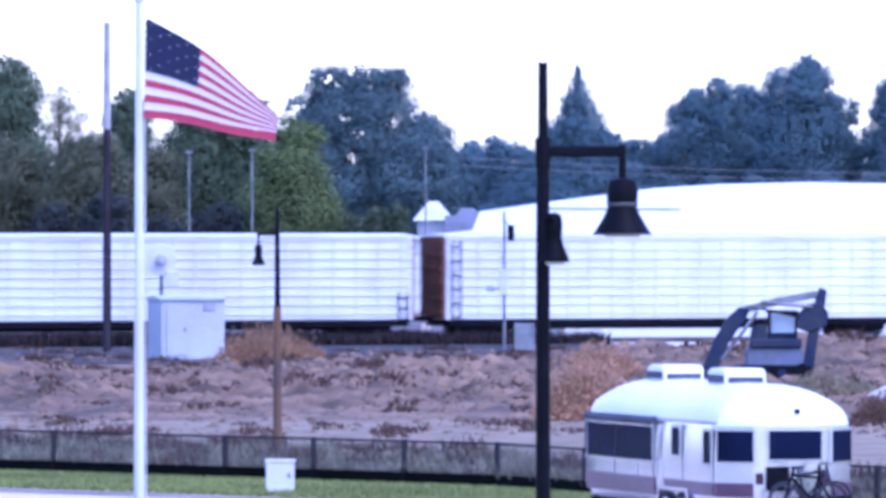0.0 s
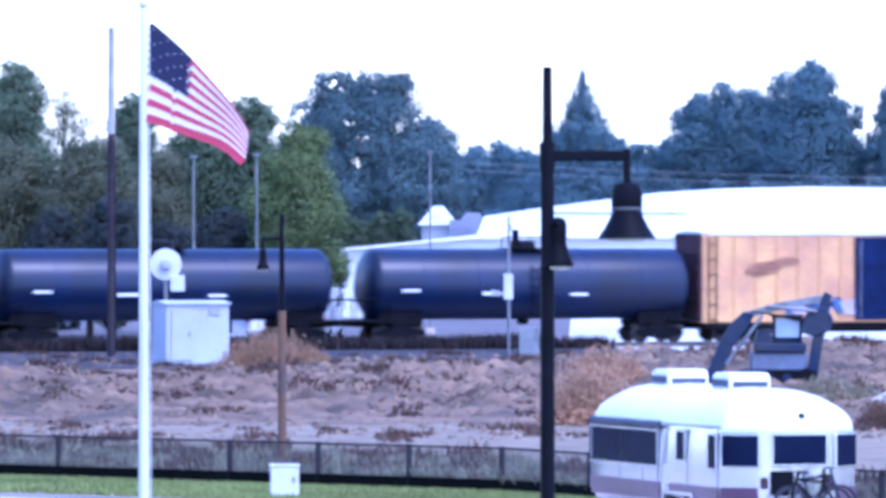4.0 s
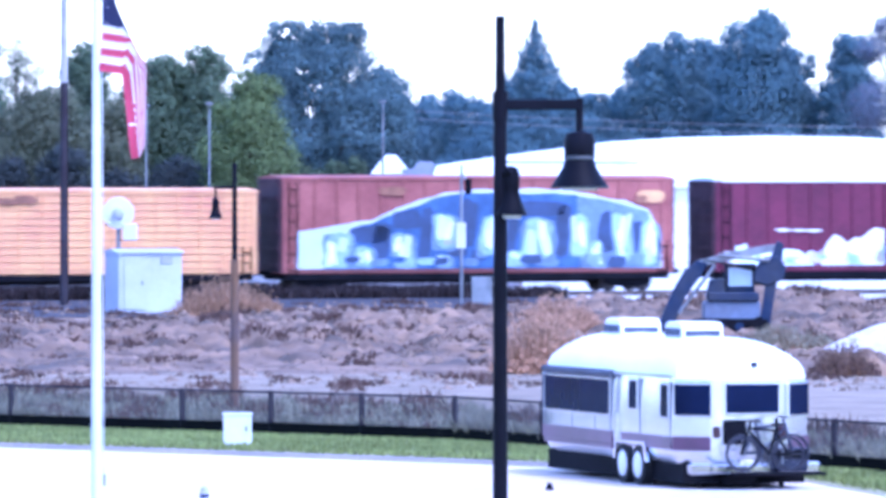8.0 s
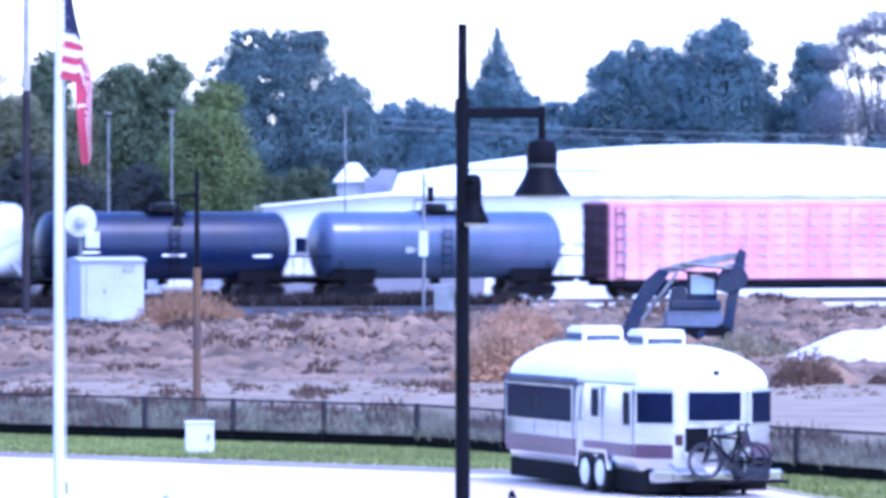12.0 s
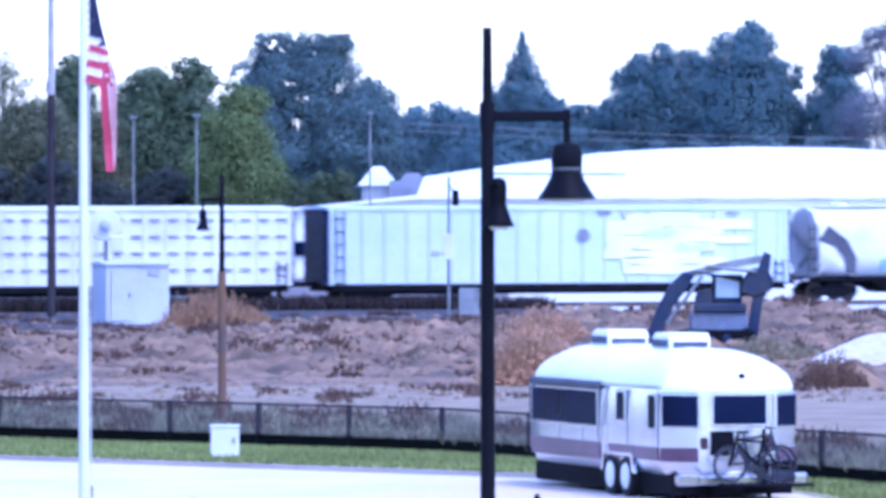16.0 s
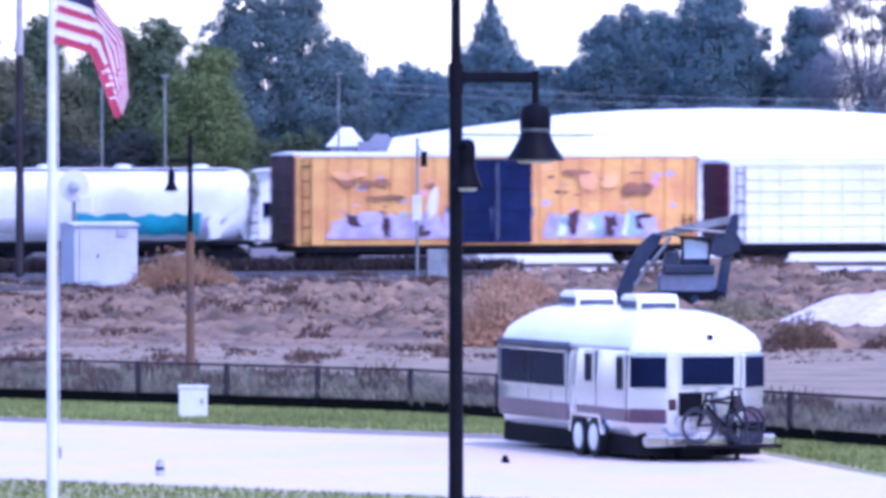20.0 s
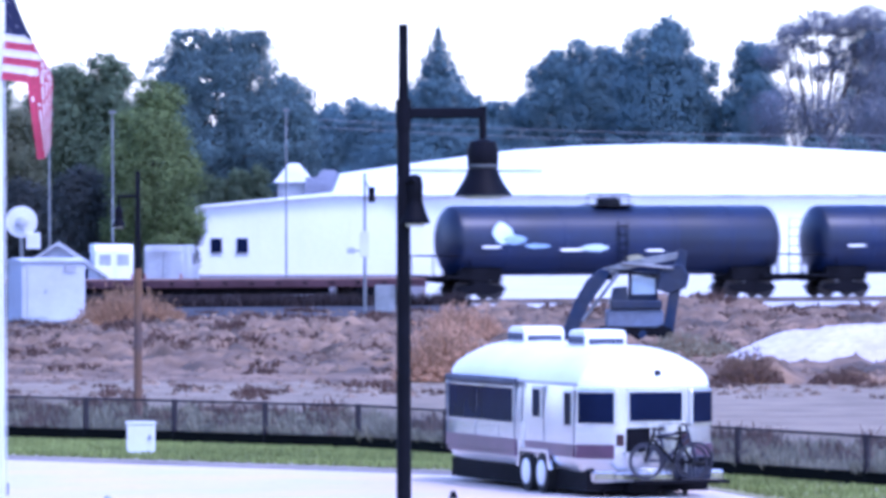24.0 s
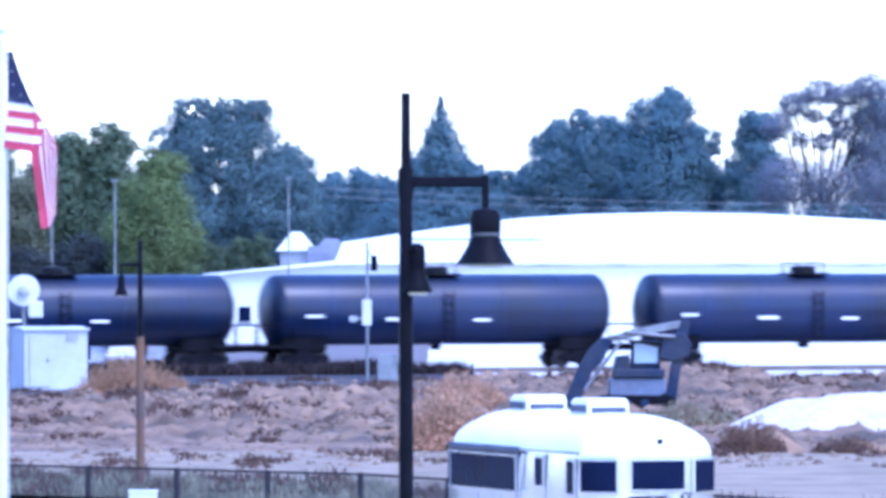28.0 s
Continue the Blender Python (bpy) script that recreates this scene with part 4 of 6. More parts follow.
def hopper_car(label, length, top, paint):
    car = thing("hopper_car", Matrix(), label, "railway car", "cars of the freight train")
    bm = bmesh.new()
    half = 1.55
    zs = [1.15 + (top - 1.15) * (k / 12) ** 0.9 for k in range(13)]
    ring = [(-hull_y(z, top), z) for z in zs] + [(hull_y(z, top), z) for z in reversed(zs[:-1])]
    rows = []
    for x, f in ((2.6, 0.0), (0.75, 0.62), (0.55, 1.0), (length - 0.55, 1.0), (length - 0.75, 0.62), (length - 2.6, 0.0)):
        cut = 1.15
        rows.append([bm.verts.new((x, y, z if f == 1.0 else max(cut, min(z, 1.2 + (top - 1.2) * f)))) for y, z in ring])
    for a, b in zip(rows, rows[1:]):
        n = len(a)
        for k in range(n):
            bm.faces.new((a[k], a[(k + 1) % n], b[(k + 1) % n], b[k]))
    bm.faces.new(rows[0])
    bm.faces.new(list(reversed(rows[-1])))
    bmesh.ops.remove_doubles(bm, verts=bm.verts, dist=0.001)
    part("body", bm, paint, car, smooth=True)
    for k in range(4):
        x = 3.2 + (length - 6.4) * (k + 0.5) / 4
        bm = bmesh.new()
        w = (length - 6.4) / 8
        prism(bm, [(x - w * 0.95, 1.2), (x + w * 0.95, 1.2), (x + 0.3, 0.4), (x - 0.3, 0.4)], 2.4)
        part("hopper_bay", bm, UNDER, car)
    block("side_sill", (length / 2, 0, 1.08), (length - 0.6, 2.8, 0.22), UNDER, car)
    block("centre_sill", (length / 2, 0, 0.92), (length - 1.2, 0.7, 0.5), UNDER, car, bevel=0.03)
    for x, s in ((0.3, 1), (length - 0.3, -1)):
        bm = bmesh.new()
        box(bm, (x + s * 0.6, 0, 1.05), (1.9, 2.7, 0.12))
        for y in (-1.35, 1.35):
            rod(bm, (x, y, 1.1), (x, y, top - 0.6), 0.05)
            rod(bm, (x + s * 0.3, y, 1.2), (x + s * 2.3, y, top - 1.0), 0.11)
        part("end_frame", bm, GREY, car, "slanting grey end braces")
        bm = bmesh.new()
        prism(bm, [(x + s * 0.35, 2.95), (x + s * 0.9, 3.65), (x + s * 1.9, 2.95), (x + s * 2.4, 2.05), (x + s * 2.3, 1.3), (x + s * 1.8, 1.3), (x + s * 1.75, 2.1), (x + s * 1.3, 2.6)], 0.1, Matrix.Translation((0, -1.54, 0)))
        part("end_gusset", bm, PLATE if s > 0 else paint, car, "dark bent end plate" if s > 0 else "")
        ladder(car, x + s * 0.1, -1.52, 0.8, top - 0.8)
    bm = bmesh.new()
    box(bm, (length / 2, 0, top + 0.04), (length - 2.2, 0.9, 0.06))
    part("roof_walk", bm, paint, car)
    bm = bmesh.new()
    lathe(bm, [(0.4, 0), (0.4, 0.16), (0.2, 0.22)], 12)
    lid = mesh_of("roof_hatch", bm, paint)
    for k in range(5):
        part("roof_hatch", lid, None, car).location = (2.5 + k * (length - 5) / 4, 0, top + 0.02)
    running_gear(car, length, 1.7)
    return car


def flat_car(label, length):
    car = thing("flat_car", Matrix(), label, "railway car", "cars of the freight train")
    block("frame", (length / 2, 0, 0.84), (length, 2.9, 0.34), BROWN, car, "dark brown steel frame")
    for k in range(28):
        block("deck_plank", (length * (k + 0.5) / 28, 0, 1.04), (length / 28 - 0.03, 2.86, 0.06), DECK, car)
    block("fish_belly_sill", (length / 2, 0, 0.52), (length - 9, 0.7, 0.4), UNDER, car)
    bm = bmesh.new()
    box(bm, (0, 0, 0), (0.14, 0.08, 0.2))
    pocket = mesh_of("stake_pocket", bm, UNDER)
    for k in range(22):
        part("stake_pocket", pocket, None, car).location = (0.8 + k * (length - 1.6) / 21, -1.48, 0.86)
    running_gear(car, length, 2.4)
    return car


def sprayed(car, shapes, top_y=-1.5):
    """Ragged painted scrawls on the near side: (material, x, z, width, height, slant)."""
    r = random.Random(len(shapes))
    layer = 0
    for material, x, z, w, h, slant in shapes:
        strokes = max(1, min(5, int(w / 0.7)))
        step = w / strokes
        for q in range(strokes):
            cx = x - w / 2 + step * (q + 0.5) + r.uniform(-0.1, 0.1)
            sw, sh = step * r.uniform(0.5, 0.75), h * r.uniform(0.36, 0.52)
            lean = slant + r.uniform(-0.25, 0.25)
            cz = z + h * r.uniform(-0.1, 0.1)
            out = []
            for j in range(11):
                a = math.tau * j / 11
                f = r.uniform(0.72, 1.12)
                pz = math.sin(a) * sh * f
                out.append((cx + math.cos(a) * sw * f + lean * pz, cz + pz))
            bm = bmesh.new()
            prism(bm, out, 0.02, Matrix.Translation((0, top_y - 0.085 - 0.002 * (layer % 40), 0)))
            part("painted_patch", bm, material, car)
            layer += 1


def scrawl_band(car, x0, x1, z0, height, materials, seed, top_y=-1.5):
    """A run of overlapping ragged letters along the foot of a car."""
    r = random.Random(seed)
    n = max(3, int((x1 - x0) / 0.42))
    for q in range(n):
        x = x0 + (x1 - x0) * (q + 0.5) / n
        h = height * (0.75 + 0.3 * math.sin(q * 0.7 + seed) * r.random() + r.uniform(-0.12, 0.15))
        w = r.uniform(0.35, 0.85)
        lean = r.uniform(-0.3, 0.3)
        z = z0 + (r.uniform(0.0, 0.35) * height if q % 3 == 2 else 0.0)
        h = h if q % 3 != 2 else h * 0.55
        e = [r.uniform(-0.12, 0.12) for _ in range(12)]
        out = [(x - w / 2 + e[0], z + abs(e[1])), (x + w / 2 + e[2], z + abs(e[3])), (x + w / 2 + 0.5 * lean + e[4], z + h * 0.5), (x + w / 2 + lean + e[6], z + h + e[7]),
               (x + lean + e[8], z + h * 0.9 + e[9]), (x - w / 2 + lean + e[10], z + h + e[11]), (x - w / 2 + 0.5 * lean + e[5], z + h * 0.45)]
        bm = bmesh.new()
        prism(bm, out, 0.012, Matrix.Translation((0, top_y - 0.08 - 0.0025 * (q % 30), 0)))
        part("painted_letter", bm, materials[q % len(materials)], car)


def paint_mass(car, x0, x1, z0, height, material, seed, top_y=-1.5):
    """A cloud-edged run of paint that lies under the letters."""
    r = random.Random(seed)
    n = max(5, int((x1 - x0) / 0.35))
    top = []
    for q in range(n + 1):
        f = q / n
        swell = 0.6 + 0.4 * abs(math.sin(f * (x1 - x0) * 0.9 + seed))
        top.append((x0 + (x1 - x0) * f, z0 + height * swell * min(1.0, 0.25 + 6 * f, 0.25 + 6 * (1 - f)) * r.uniform(0.88, 1.08)))
    bm = bmesh.new()
    prism(bm, [(x0, z0), (x1, z0)] + top[::-1], 0.02, Matrix.Translation((0, top_y - 0.068, 0)))
    part("painted_mass", bm, material, car)


def mottle(car, runs, materials, count, seed):
    """Small worn and sprayed blotches over a car's side."""
    r = random.Random(seed)
    for n in range(count):
        a, b = runs[n % len(runs)]
        x, z = r.uniform(a, b), r.uniform(2.4, 4.7)
        w, h = r.uniform(0.25, 0.9), r.uniform(0.1, 0.35)
        out = [(x + math.cos(math.tau * k / 9) * w * r.uniform(0.3, 0.6), z + math.sin(math.tau * k / 9) * h * r.uniform(0.3, 0.6)) for k in range(9)]
        bm = bmesh.new()
        prism(bm, out, 0.006, Matrix.Translation((0, -1.506 - 0.0015 * (n % 6), 0)))
        part("worn_blotch", bm, materials[n % len(materials)], car)


SPEED = 16.85
TRAIN = []


def couple(car, along):
    """along: how far along the line the car's front end stands at the start of the clip."""
    car.matrix_world = LINE @ pose(along, 0, RAIL_Z)
    TRAIN.append((car, along))


white_box = boxcar("long white boxcar with brown ends", 24.1, 4.9, WHITE, ENDRUST, WHITE, slots=0, ribs=9)
couple(white_box, -29.0)
couple(copy_thing(white_box, Matrix()), -3.3)
couple(copy_thing(white_box, Matrix()), -54.7)
black_tank = tank_car("glossy black tank car with pale markings", 16.7, 1.68, TANKB, 2.82)
couple(black_tank, 22.8)
for x in (41.8, 60.1):
    couple(copy_thing(black_tank, Matrix()), x)
yellow = boxcar("faded yellow-tan boxcar with dark double doors and painted scrawls", 20.4, 5.25, TAN, BROWN, WHITE, doors=((8.1, 10.4), (10.45, 12.8)), door_paint=NAVY)
sprayed(yellow, [(SKYB, 9.2, 4.25, 1.0, 0.22, 0), (SKYB, 11.7, 4.25, 1.0, 0.22, 0), (BLUE, 9.4, 2.5, 1.2, 0.9, 0.3), (BLUE, 11.6, 2.2, 1.3, 0.8, -0.3), (RUSTY, 15.8, 4.4, 2.4, 0.22, 0), (RUSTY, 15.6, 3.6, 4.4, 0.22, 0), (RUSTY, 14.4, 3.5, 0.9, 0.5, 0),
                 (RUSTY, 3.2, 3.5, 1.3, 1.1, 0.2), (RUSTY, 4.4, 3.9, 1.0, 0.4, 0)])
paint_mass(yellow, 13.0, 18.6, 1.25, 1.25, LILAC, 4)
scrawl_band(yellow, 13.1, 18.4, 1.3, 1.05, (LILAC, SKYB, PALEB, LILAC), 3)
scrawl_band(yellow, 4.6, 8.0, 1.3, 0.9, (BLUE, LILAC, NAVY), 4)
scrawl_band(yellow, 8.3, 12.6, 1.4, 1.2, (BLUE, NAVY, NAVY), 5)
mottle(yellow, ((1.2, 7.9), (13.0, 19.2)), (TAN, RUSTY, SALMON, YELLOW), 30, 6)
couple(yellow, 77.1)
salmon = boxcar("long faded orange boxcar with close ribs", 24.6, 4.85, SALMON, BROWN, SALMON, ribs=11)
sprayed(salmon, [(RUSTY, 12.2, 4.35, 2.6, 0.5, 0), (REDOX, 11.2, 4.4, 1.0, 0.35, 0)])
couple(salmon, 99.6)
graffiti = boxcar("red-brown boxcar covered in blue painted scrawls", 20.1, 5.45, REDOX, BROWN, REDOX)
ARCH = ((0.8, 2.8), (2.4, 3.0), (4.4, 3.35), (6.3, 4.05), (8.1, 4.65), (10.4, 4.85), (14.6, 4.8), (17.4, 4.3), (19.4, 3.7))


def arch(x):
    for (x0, z0), (x1, z1) in zip(ARCH, ARCH[1:]):
        if x0 <= x <= x1:
            return z0 + (z1 - z0) * (x - x0) / (x1 - x0)
    return 2.7


def daub(material, outline, layer, label=""):
    bm = bmesh.new()
    prism(bm, outline, 0.012, Matrix.Translation((0, -1.58 - 0.003 * layer, 0)))
    part("painted_patch", bm, material, graffiti, label)


def pillar(material, x, z, w, h, lean, layer, r):
    """An upright soft-cornered stroke of paint with uneven sides."""
    out = []
    for k in range(20):
        a = math.tau * (k + 0.5) / 20
        c, d = math.cos(a), math.sin(a)
        f = r.uniform(0.88, 1.06) / (abs(c) ** 5 + abs(d) ** 5) ** 0.2
        out.append((x + c * f * w / 2 + lean * d * f * h / 2, max(1.12, z + d * f * h / 2)))
    daub(material, out, layer)


rr = random.Random(5)
steps = [0.8 + 18.6 * k / 30 for k in range(31)]
daub(FADED, [(0.7, 1.13), (19.5, 1.13)] + [(x, arch(x) + 0.08 + rr.uniform(-0.06, 0.06)) for x in steps][::-1], 0, "pale blue painted outline")
daub(BLUE, [(3.4, 1.13), (15.4, 1.13)] + [(x, arch(x) - 0.1 + rr.uniform(-0.06, 0.06)) for x in steps if 3.3 < x < 15.5][::-1], 1, "blue painted arch")
daub(STEEL, [(15.2, 1.13), (19.2, 1.13)] + [(x, arch(x) - 0.1 + rr.uniform(-0.06, 0.06)) for x in steps if 15.0 < x < 19.3][::-1], 1, "grey-blue painted arch")
# dark tops and gaps of the letters, then their paler bodies
for x, w, drop, h in ((4.4, 2.2, 0.2, 0.8), (5.0, 0.9, 0.3, 1.9), (6.3, 1.5, 0.15, 0.9), (7.3, 0.6, 0.3, 2.6), (9.4, 1.0, 0.35, 2.3), (11.6, 0.7, 0.4, 2.8), (12.9, 3.2, 0.5, 0.7), (14.3, 0.8, 0.6, 2.6), (8.9, 1.0, 2.5, 0.5), (10.2, 1.3, 2.8, 0.5), (16.6, 0.9, 0.6, 2.0), (18.1, 0.5, 0.7, 1.6)):
    pillar(DEEP, x, arch(x) - drop - h / 2, w, h, 0.12, 3, rr)
for n, (x, z, w, h) in enumerate(((2.8, 2.0, 1.3, 1.7), (4.1, 1.7, 0.9, 1.0), (6.1, 2.0, 1.1, 1.7), (8.3, 2.9, 1.2, 1.6), (8.2, 1.5, 0.7, 0.6), (10.6, 2.7, 1.1, 1.9), (13.0, 2.5, 1.5, 2.1), (15.2, 2.7, 1.0, 2.0), (17.4, 2.6, 0.9, 2.4), (18.8, 2.3, 0.9, 2.1), (11.9, 1.6, 0.8, 0.7), (16.0, 1.8, 0.6, 1.3))):
    pillar(STEEL, x + 0.08, z - 0.1, w * 1.3, h * 1.1, rr.uniform(-0.15, 0.15), 4 + n % 2, rr)
    pillar(SKYB, x, z, w, h, rr.uniform(-0.2, 0.2), 6 + n % 2, rr)
    for q in range(3):
        pillar((FADED, PALEB, WHITE)[q], x + rr.uniform(-0.3, 0.3) * w, z + rr.uniform(-0.15, 0.25) * h, w * rr.uniform(0.22, 0.4), h * rr.uniform(0.4, 0.75), rr.uniform(-0.3, 0.3), 8 + q, rr)
for n in range(14):
    x = 3.8 + 1.1 * n + rr.uniform(-0.3, 0.3)
    pillar((DEEP, STEEL, BLUE, SKYB)[n % 4], x, rr.uniform(1.35, 1.6), rr.uniform(0.5, 1.1), rr.uniform(0.3, 0.6), 0.3, 12 + n % 3, rr)
pillar(TAN, 18.9, 4.55, 1.5, 0.6, 0.0, 2, rr)
pillar(RUSTY, 18.4, 4.4, 0.6, 0.4, 0.0, 3, rr)
pillar(RUSTY, 5.6, 4.8, 1.4, 0.4, 0.0, 2, rr)
couple(graffiti, 125.4)
maroon = boxcar("maroon boxcar with pale scrawls along its foot", 20.2, 5.35, MAROON, BROWN, WHITE, doors=((9.0, 12.2),))
sprayed(maroon, [(WHITE, 10.3, 3.2, 2.2, 0.16, 0), (WHITE, 15.6, 2.95, 3.2, 0.2, 0), (LILAC, 16.9, 2.6, 3.0, 0.3, 0.1), (WHITE, 4.4, 2.9, 2.4, 0.16, 0)])
paint_mass(maroon, 0.7, 5.2, 1.2, 0.8, PALEB, 2)
paint_mass(maroon, 5.6, 10.6, 1.2, 1.75, WHITE, 5)
paint_mass(maroon, 11.0, 13.4, 1.2, 1.1, PALEB, 3)
paint_mass(maroon, 13.2, 19.0, 1.2, 1.8, WHITE, 9)
scrawl_band(maroon, 0.8, 11.5, 1.25, 0.9, (WHITE, PALEB, LILAC, SKYB), 7)
scrawl_band(maroon, 11.4, 19.2, 1.25, 1.4, (WHITE, LILAC, PALEB, WHITE, SKYB), 8)
couple(maroon, 147.7)
short_hopper = hopper_car("short pale covered hopper car", 14.0, 4.6, HOPPER)
couple(short_hopper, 168.5)
short_tank = tank_car("short black tank car", 12.4, 1.6, TANKB, 2.62)
couple(short_tank, 183.1)
blue_tank = tank_car("short blue tank car", 12.6, 1.6, TANKU, 2.62, plates=False)
couple(blue_tank, 196.8)
pink = boxcar("long faded pinkish-red boxcar with rows of slots", 23.5, 4.62, PINK, BROWN, PINK, slots=6, slot_paint=LILAC)
couple(pink, 211.5)
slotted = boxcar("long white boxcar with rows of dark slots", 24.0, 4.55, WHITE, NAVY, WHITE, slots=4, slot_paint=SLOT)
couple(slotted, 237.4)
pale = boxcar("long pale blue boxcar with a cleaner white panel", 23.9, 4.55, FADED, NAVY, FADED)
r = random.Random(12)
for n in range(40):
    x, z = r.uniform(13.4, 18.6), 1.4 + 0.36 * (n % 8)
    w, h = r.uniform(1.6, 3.4), r.uniform(0.34, 0.46)
    bm = bmesh.new()
    prism(bm, [(x, z), (x + w, z + r.uniform(-0.05, 0.05)), (x + w + r.uniform(-0.1, 0.1), z + h), (x + w * 0.5, z + h + r.uniform(-0.08, 0.08)), (x + r.uniform(-0.1, 0.1), z + h)], 0.004, Matrix.Translation((0, -1.578 - 0.0015 * (n % 5), 0)))
    part("painted_bar", bm, WHITE, pale)
sprayed(pale, [(SLOT, 13.0, 3.3, 0.5, 0.8, 0.1), (SLOT, 14.2, 4.3, 0.6, 0.3, 0), (GREY, 15.2, 4.3, 0.5, 0.3, 0), (GREY, 20.9, 4.3, 0.9, 0.2, 0), (FADED, 17.0, 3.3, 1.5, 0.5, 0), (FADED, 18.8, 2.6, 1.8, 0.6, 0)])
couple(pale, 263.2)
hopper = hopper_car("long pale covered hopper car with faded scrawls", 19.7, 4.55, HOPPER)
# The green-blue along this hopper's foot is its shade, put in as colour.
skin_patch(hopper, 4.55, 4.0, 10.0, 1.45, 2.1, FOOTSHADE, 1, "green-blue shade coloured along the foot")
skin_patch(hopper, 4.55, 12.6, 16.6, 1.45, 2.2, LILAC, 2, "faded lilac paint")
skin_patch(hopper, 4.55, 16.9, 18.6, 1.5, 1.95, SKYB, 3, "faded blue paint")
couple(hopper, 288.0)
teal_hopper = hopper_car("long pale covered hopper car with a teal panel", 20.4, 4.55, HOPPER)
skin_patch(teal_hopper, 4.55, 11.0, 17.4, 1.38, 2.55, TEAL, 4, "bright teal painted panel")
skin_patch(teal_hopper, 4.55, 5.6, 8.6, 1.5, 2.3, GREY, 5, "faded grey paint")
skin_patch(teal_hopper, 4.55, 17.5, 18.9, 1.5, 2.4, LILAC, 6, "faded lilac paint")
couple(teal_hopper, 308.4)
yellow_two = boxcar("yellow boxcar with dark doors and lilac scrawls along its foot", 20.8, 5.25, YELLOW, BROWN, WHITE, doors=((7.9, 10.0), (10.05, 12.1)), door_paint=NAVY)
sprayed(yellow_two, [(SKYB, 9.0, 4.4, 0.9, 0.25, 0), (SKYB, 11.4, 4.4, 0.9, 0.3, 0), (SKYB, 11.5, 3.3, 1.3, 0.3, 0), (BLUE, 8.8, 3.2, 0.9, 1.9, 0.2), (SKYB, 9.0, 3.4, 0.4, 1.0, 0.3), (BLUE, 11.0, 2.0, 1.7, 0.8, 0), (RUSTY, 3.6, 3.9, 2.4, 0.5, 0), (RUSTY, 4.6, 3.2, 1.8, 0.3, 0),
                     (SALMON, 2.8, 4.3, 1.4, 0.6, 0), (WHITE, 6.9, 2.9, 0.5, 1.6, 0), (SALMON, 15.6, 3.9, 2.0, 1.2, 0), (RUSTY, 17.6, 3.6, 1.6, 0.7, 0), (RUSTY, 14.4, 4.4, 1.2, 0.3, 0)])
paint_mass(yellow_two, 1.6, 7.8, 1.25, 1.3, LILAC, 6)
paint_mass(yellow_two, 12.7, 18.8, 1.25, 1.3, LILAC, 8)
scrawl_band(yellow_two, 2.0, 7.9, 1.3, 1.3, (LILAC, LILAC, BROWN, LILAC), 11)
scrawl_band(yellow_two, 8.1, 12.0, 1.5, 1.7, (BLUE, SKYB, NAVY, BLUE), 12)
scrawl_band(yellow_two, 12.9, 18.6, 1.3, 1.4, (LILAC, PALEB, SKYB, BROWN), 13)
mottle(yellow_two, ((1.2, 7.7), (12.4, 19.6)), (SALMON, RUSTY, TAN, LILAC, PINK), 46, 4)
couple(yellow_two, 330.5)
last_white = boxcar("long white boxcar with dark maroon ends", 23.1, 4.85, WHITE, MAROON, WHITE, ribs=7)
couple(last_white, 353.0)
flat = flat_car("empty flat car with a worn wooden deck", 30.0)
couple(flat, 377.3)
long_tank = tank_car("long glossy black tank car", 17.7, 1.68, TANKB, 2.82)
couple(long_tank, 525.1)
lead = copy_thing(long_tank, Matrix())
lead["label"] = "long glossy black tank car with a large pale mark"
r = random.Random(9)
for x, z, w, h, material in ((2.6, 0.35, 1.0, 1.1, PALEB), (3.2, 0.05, 1.2, 0.5, SKYB), (4.4, -0.25, 1.3, 0.25, SKYB), (7.4, -0.35, 1.4, 0.4, PALEB), (9.6, -0.85, 1.0, 0.35, CREAM)):
    bm = bmesh.new()
    rows = []
    for k in range(15):
        f = k / 14
        half = h / 2 * math.sin(math.pi * (0.08 + 0.84 * f)) * r.uniform(0.8, 1.1)
        rows.append([(x + w * (f - 0.5), math.asin(max(-0.95, min(0.95, (z + half * q) / 1.68)))) for q in (-1.0, -0.33, 0.33, 1.0)])
    grid = [[bm.verts.new((px, -math.cos(a) * 1.705, 2.82 + math.sin(a) * 1.705)) for px, a in row] for row in rows]
    for p, q in zip(grid, grid[1:]):
        for k in range(3):
            bm.faces.new((p[k], q[k], q[k + 1], p[k + 1]))
    part("marking", bm, material, lead, "pale ragged painted mark")
couple(lead, 408.6)
for along in (428.0, 447.4, 466.8, 486.3, 505.7):
    couple(copy_thing(long_tank, Matrix()), along)


# ---- lineside things ----
def bungalow():
    t = thing("signal_cabin", pose(-12.9, 300, 0, 0, 0, 20), "white metal railway equipment cabin", "equipment cabin")
    block("wall", (0, 0, 1.3), (2.75, 1.9, 2.4), CABIN, t, bevel=0.03)
    bm = bmesh.new()
    prism(bm, [(-1.05, 2.48), (1.05, 2.48), (1.05, 2.54), (0, 2.66), (-1.05, 2.54)], 2.9, Matrix.Rotation(radians(90), 4, "Z"))
    part("roof", bm, CABIN, t)
    d = block("door", (-0.7, -0.98, 1.25), (0.9, 0.08, 2.1), CABIN, t)
    block("handle", (-0.38, -1.04, 1.25), (0.05, 0.08, 0.16), GALV, d)
    block("vent", (0.7, -0.97, 2.2), (0.5, 0.06, 0.3), GREY, t)
    block("footing", (0, 0, 0.05), (2.9, 2.05, 0.16), GREY, t)


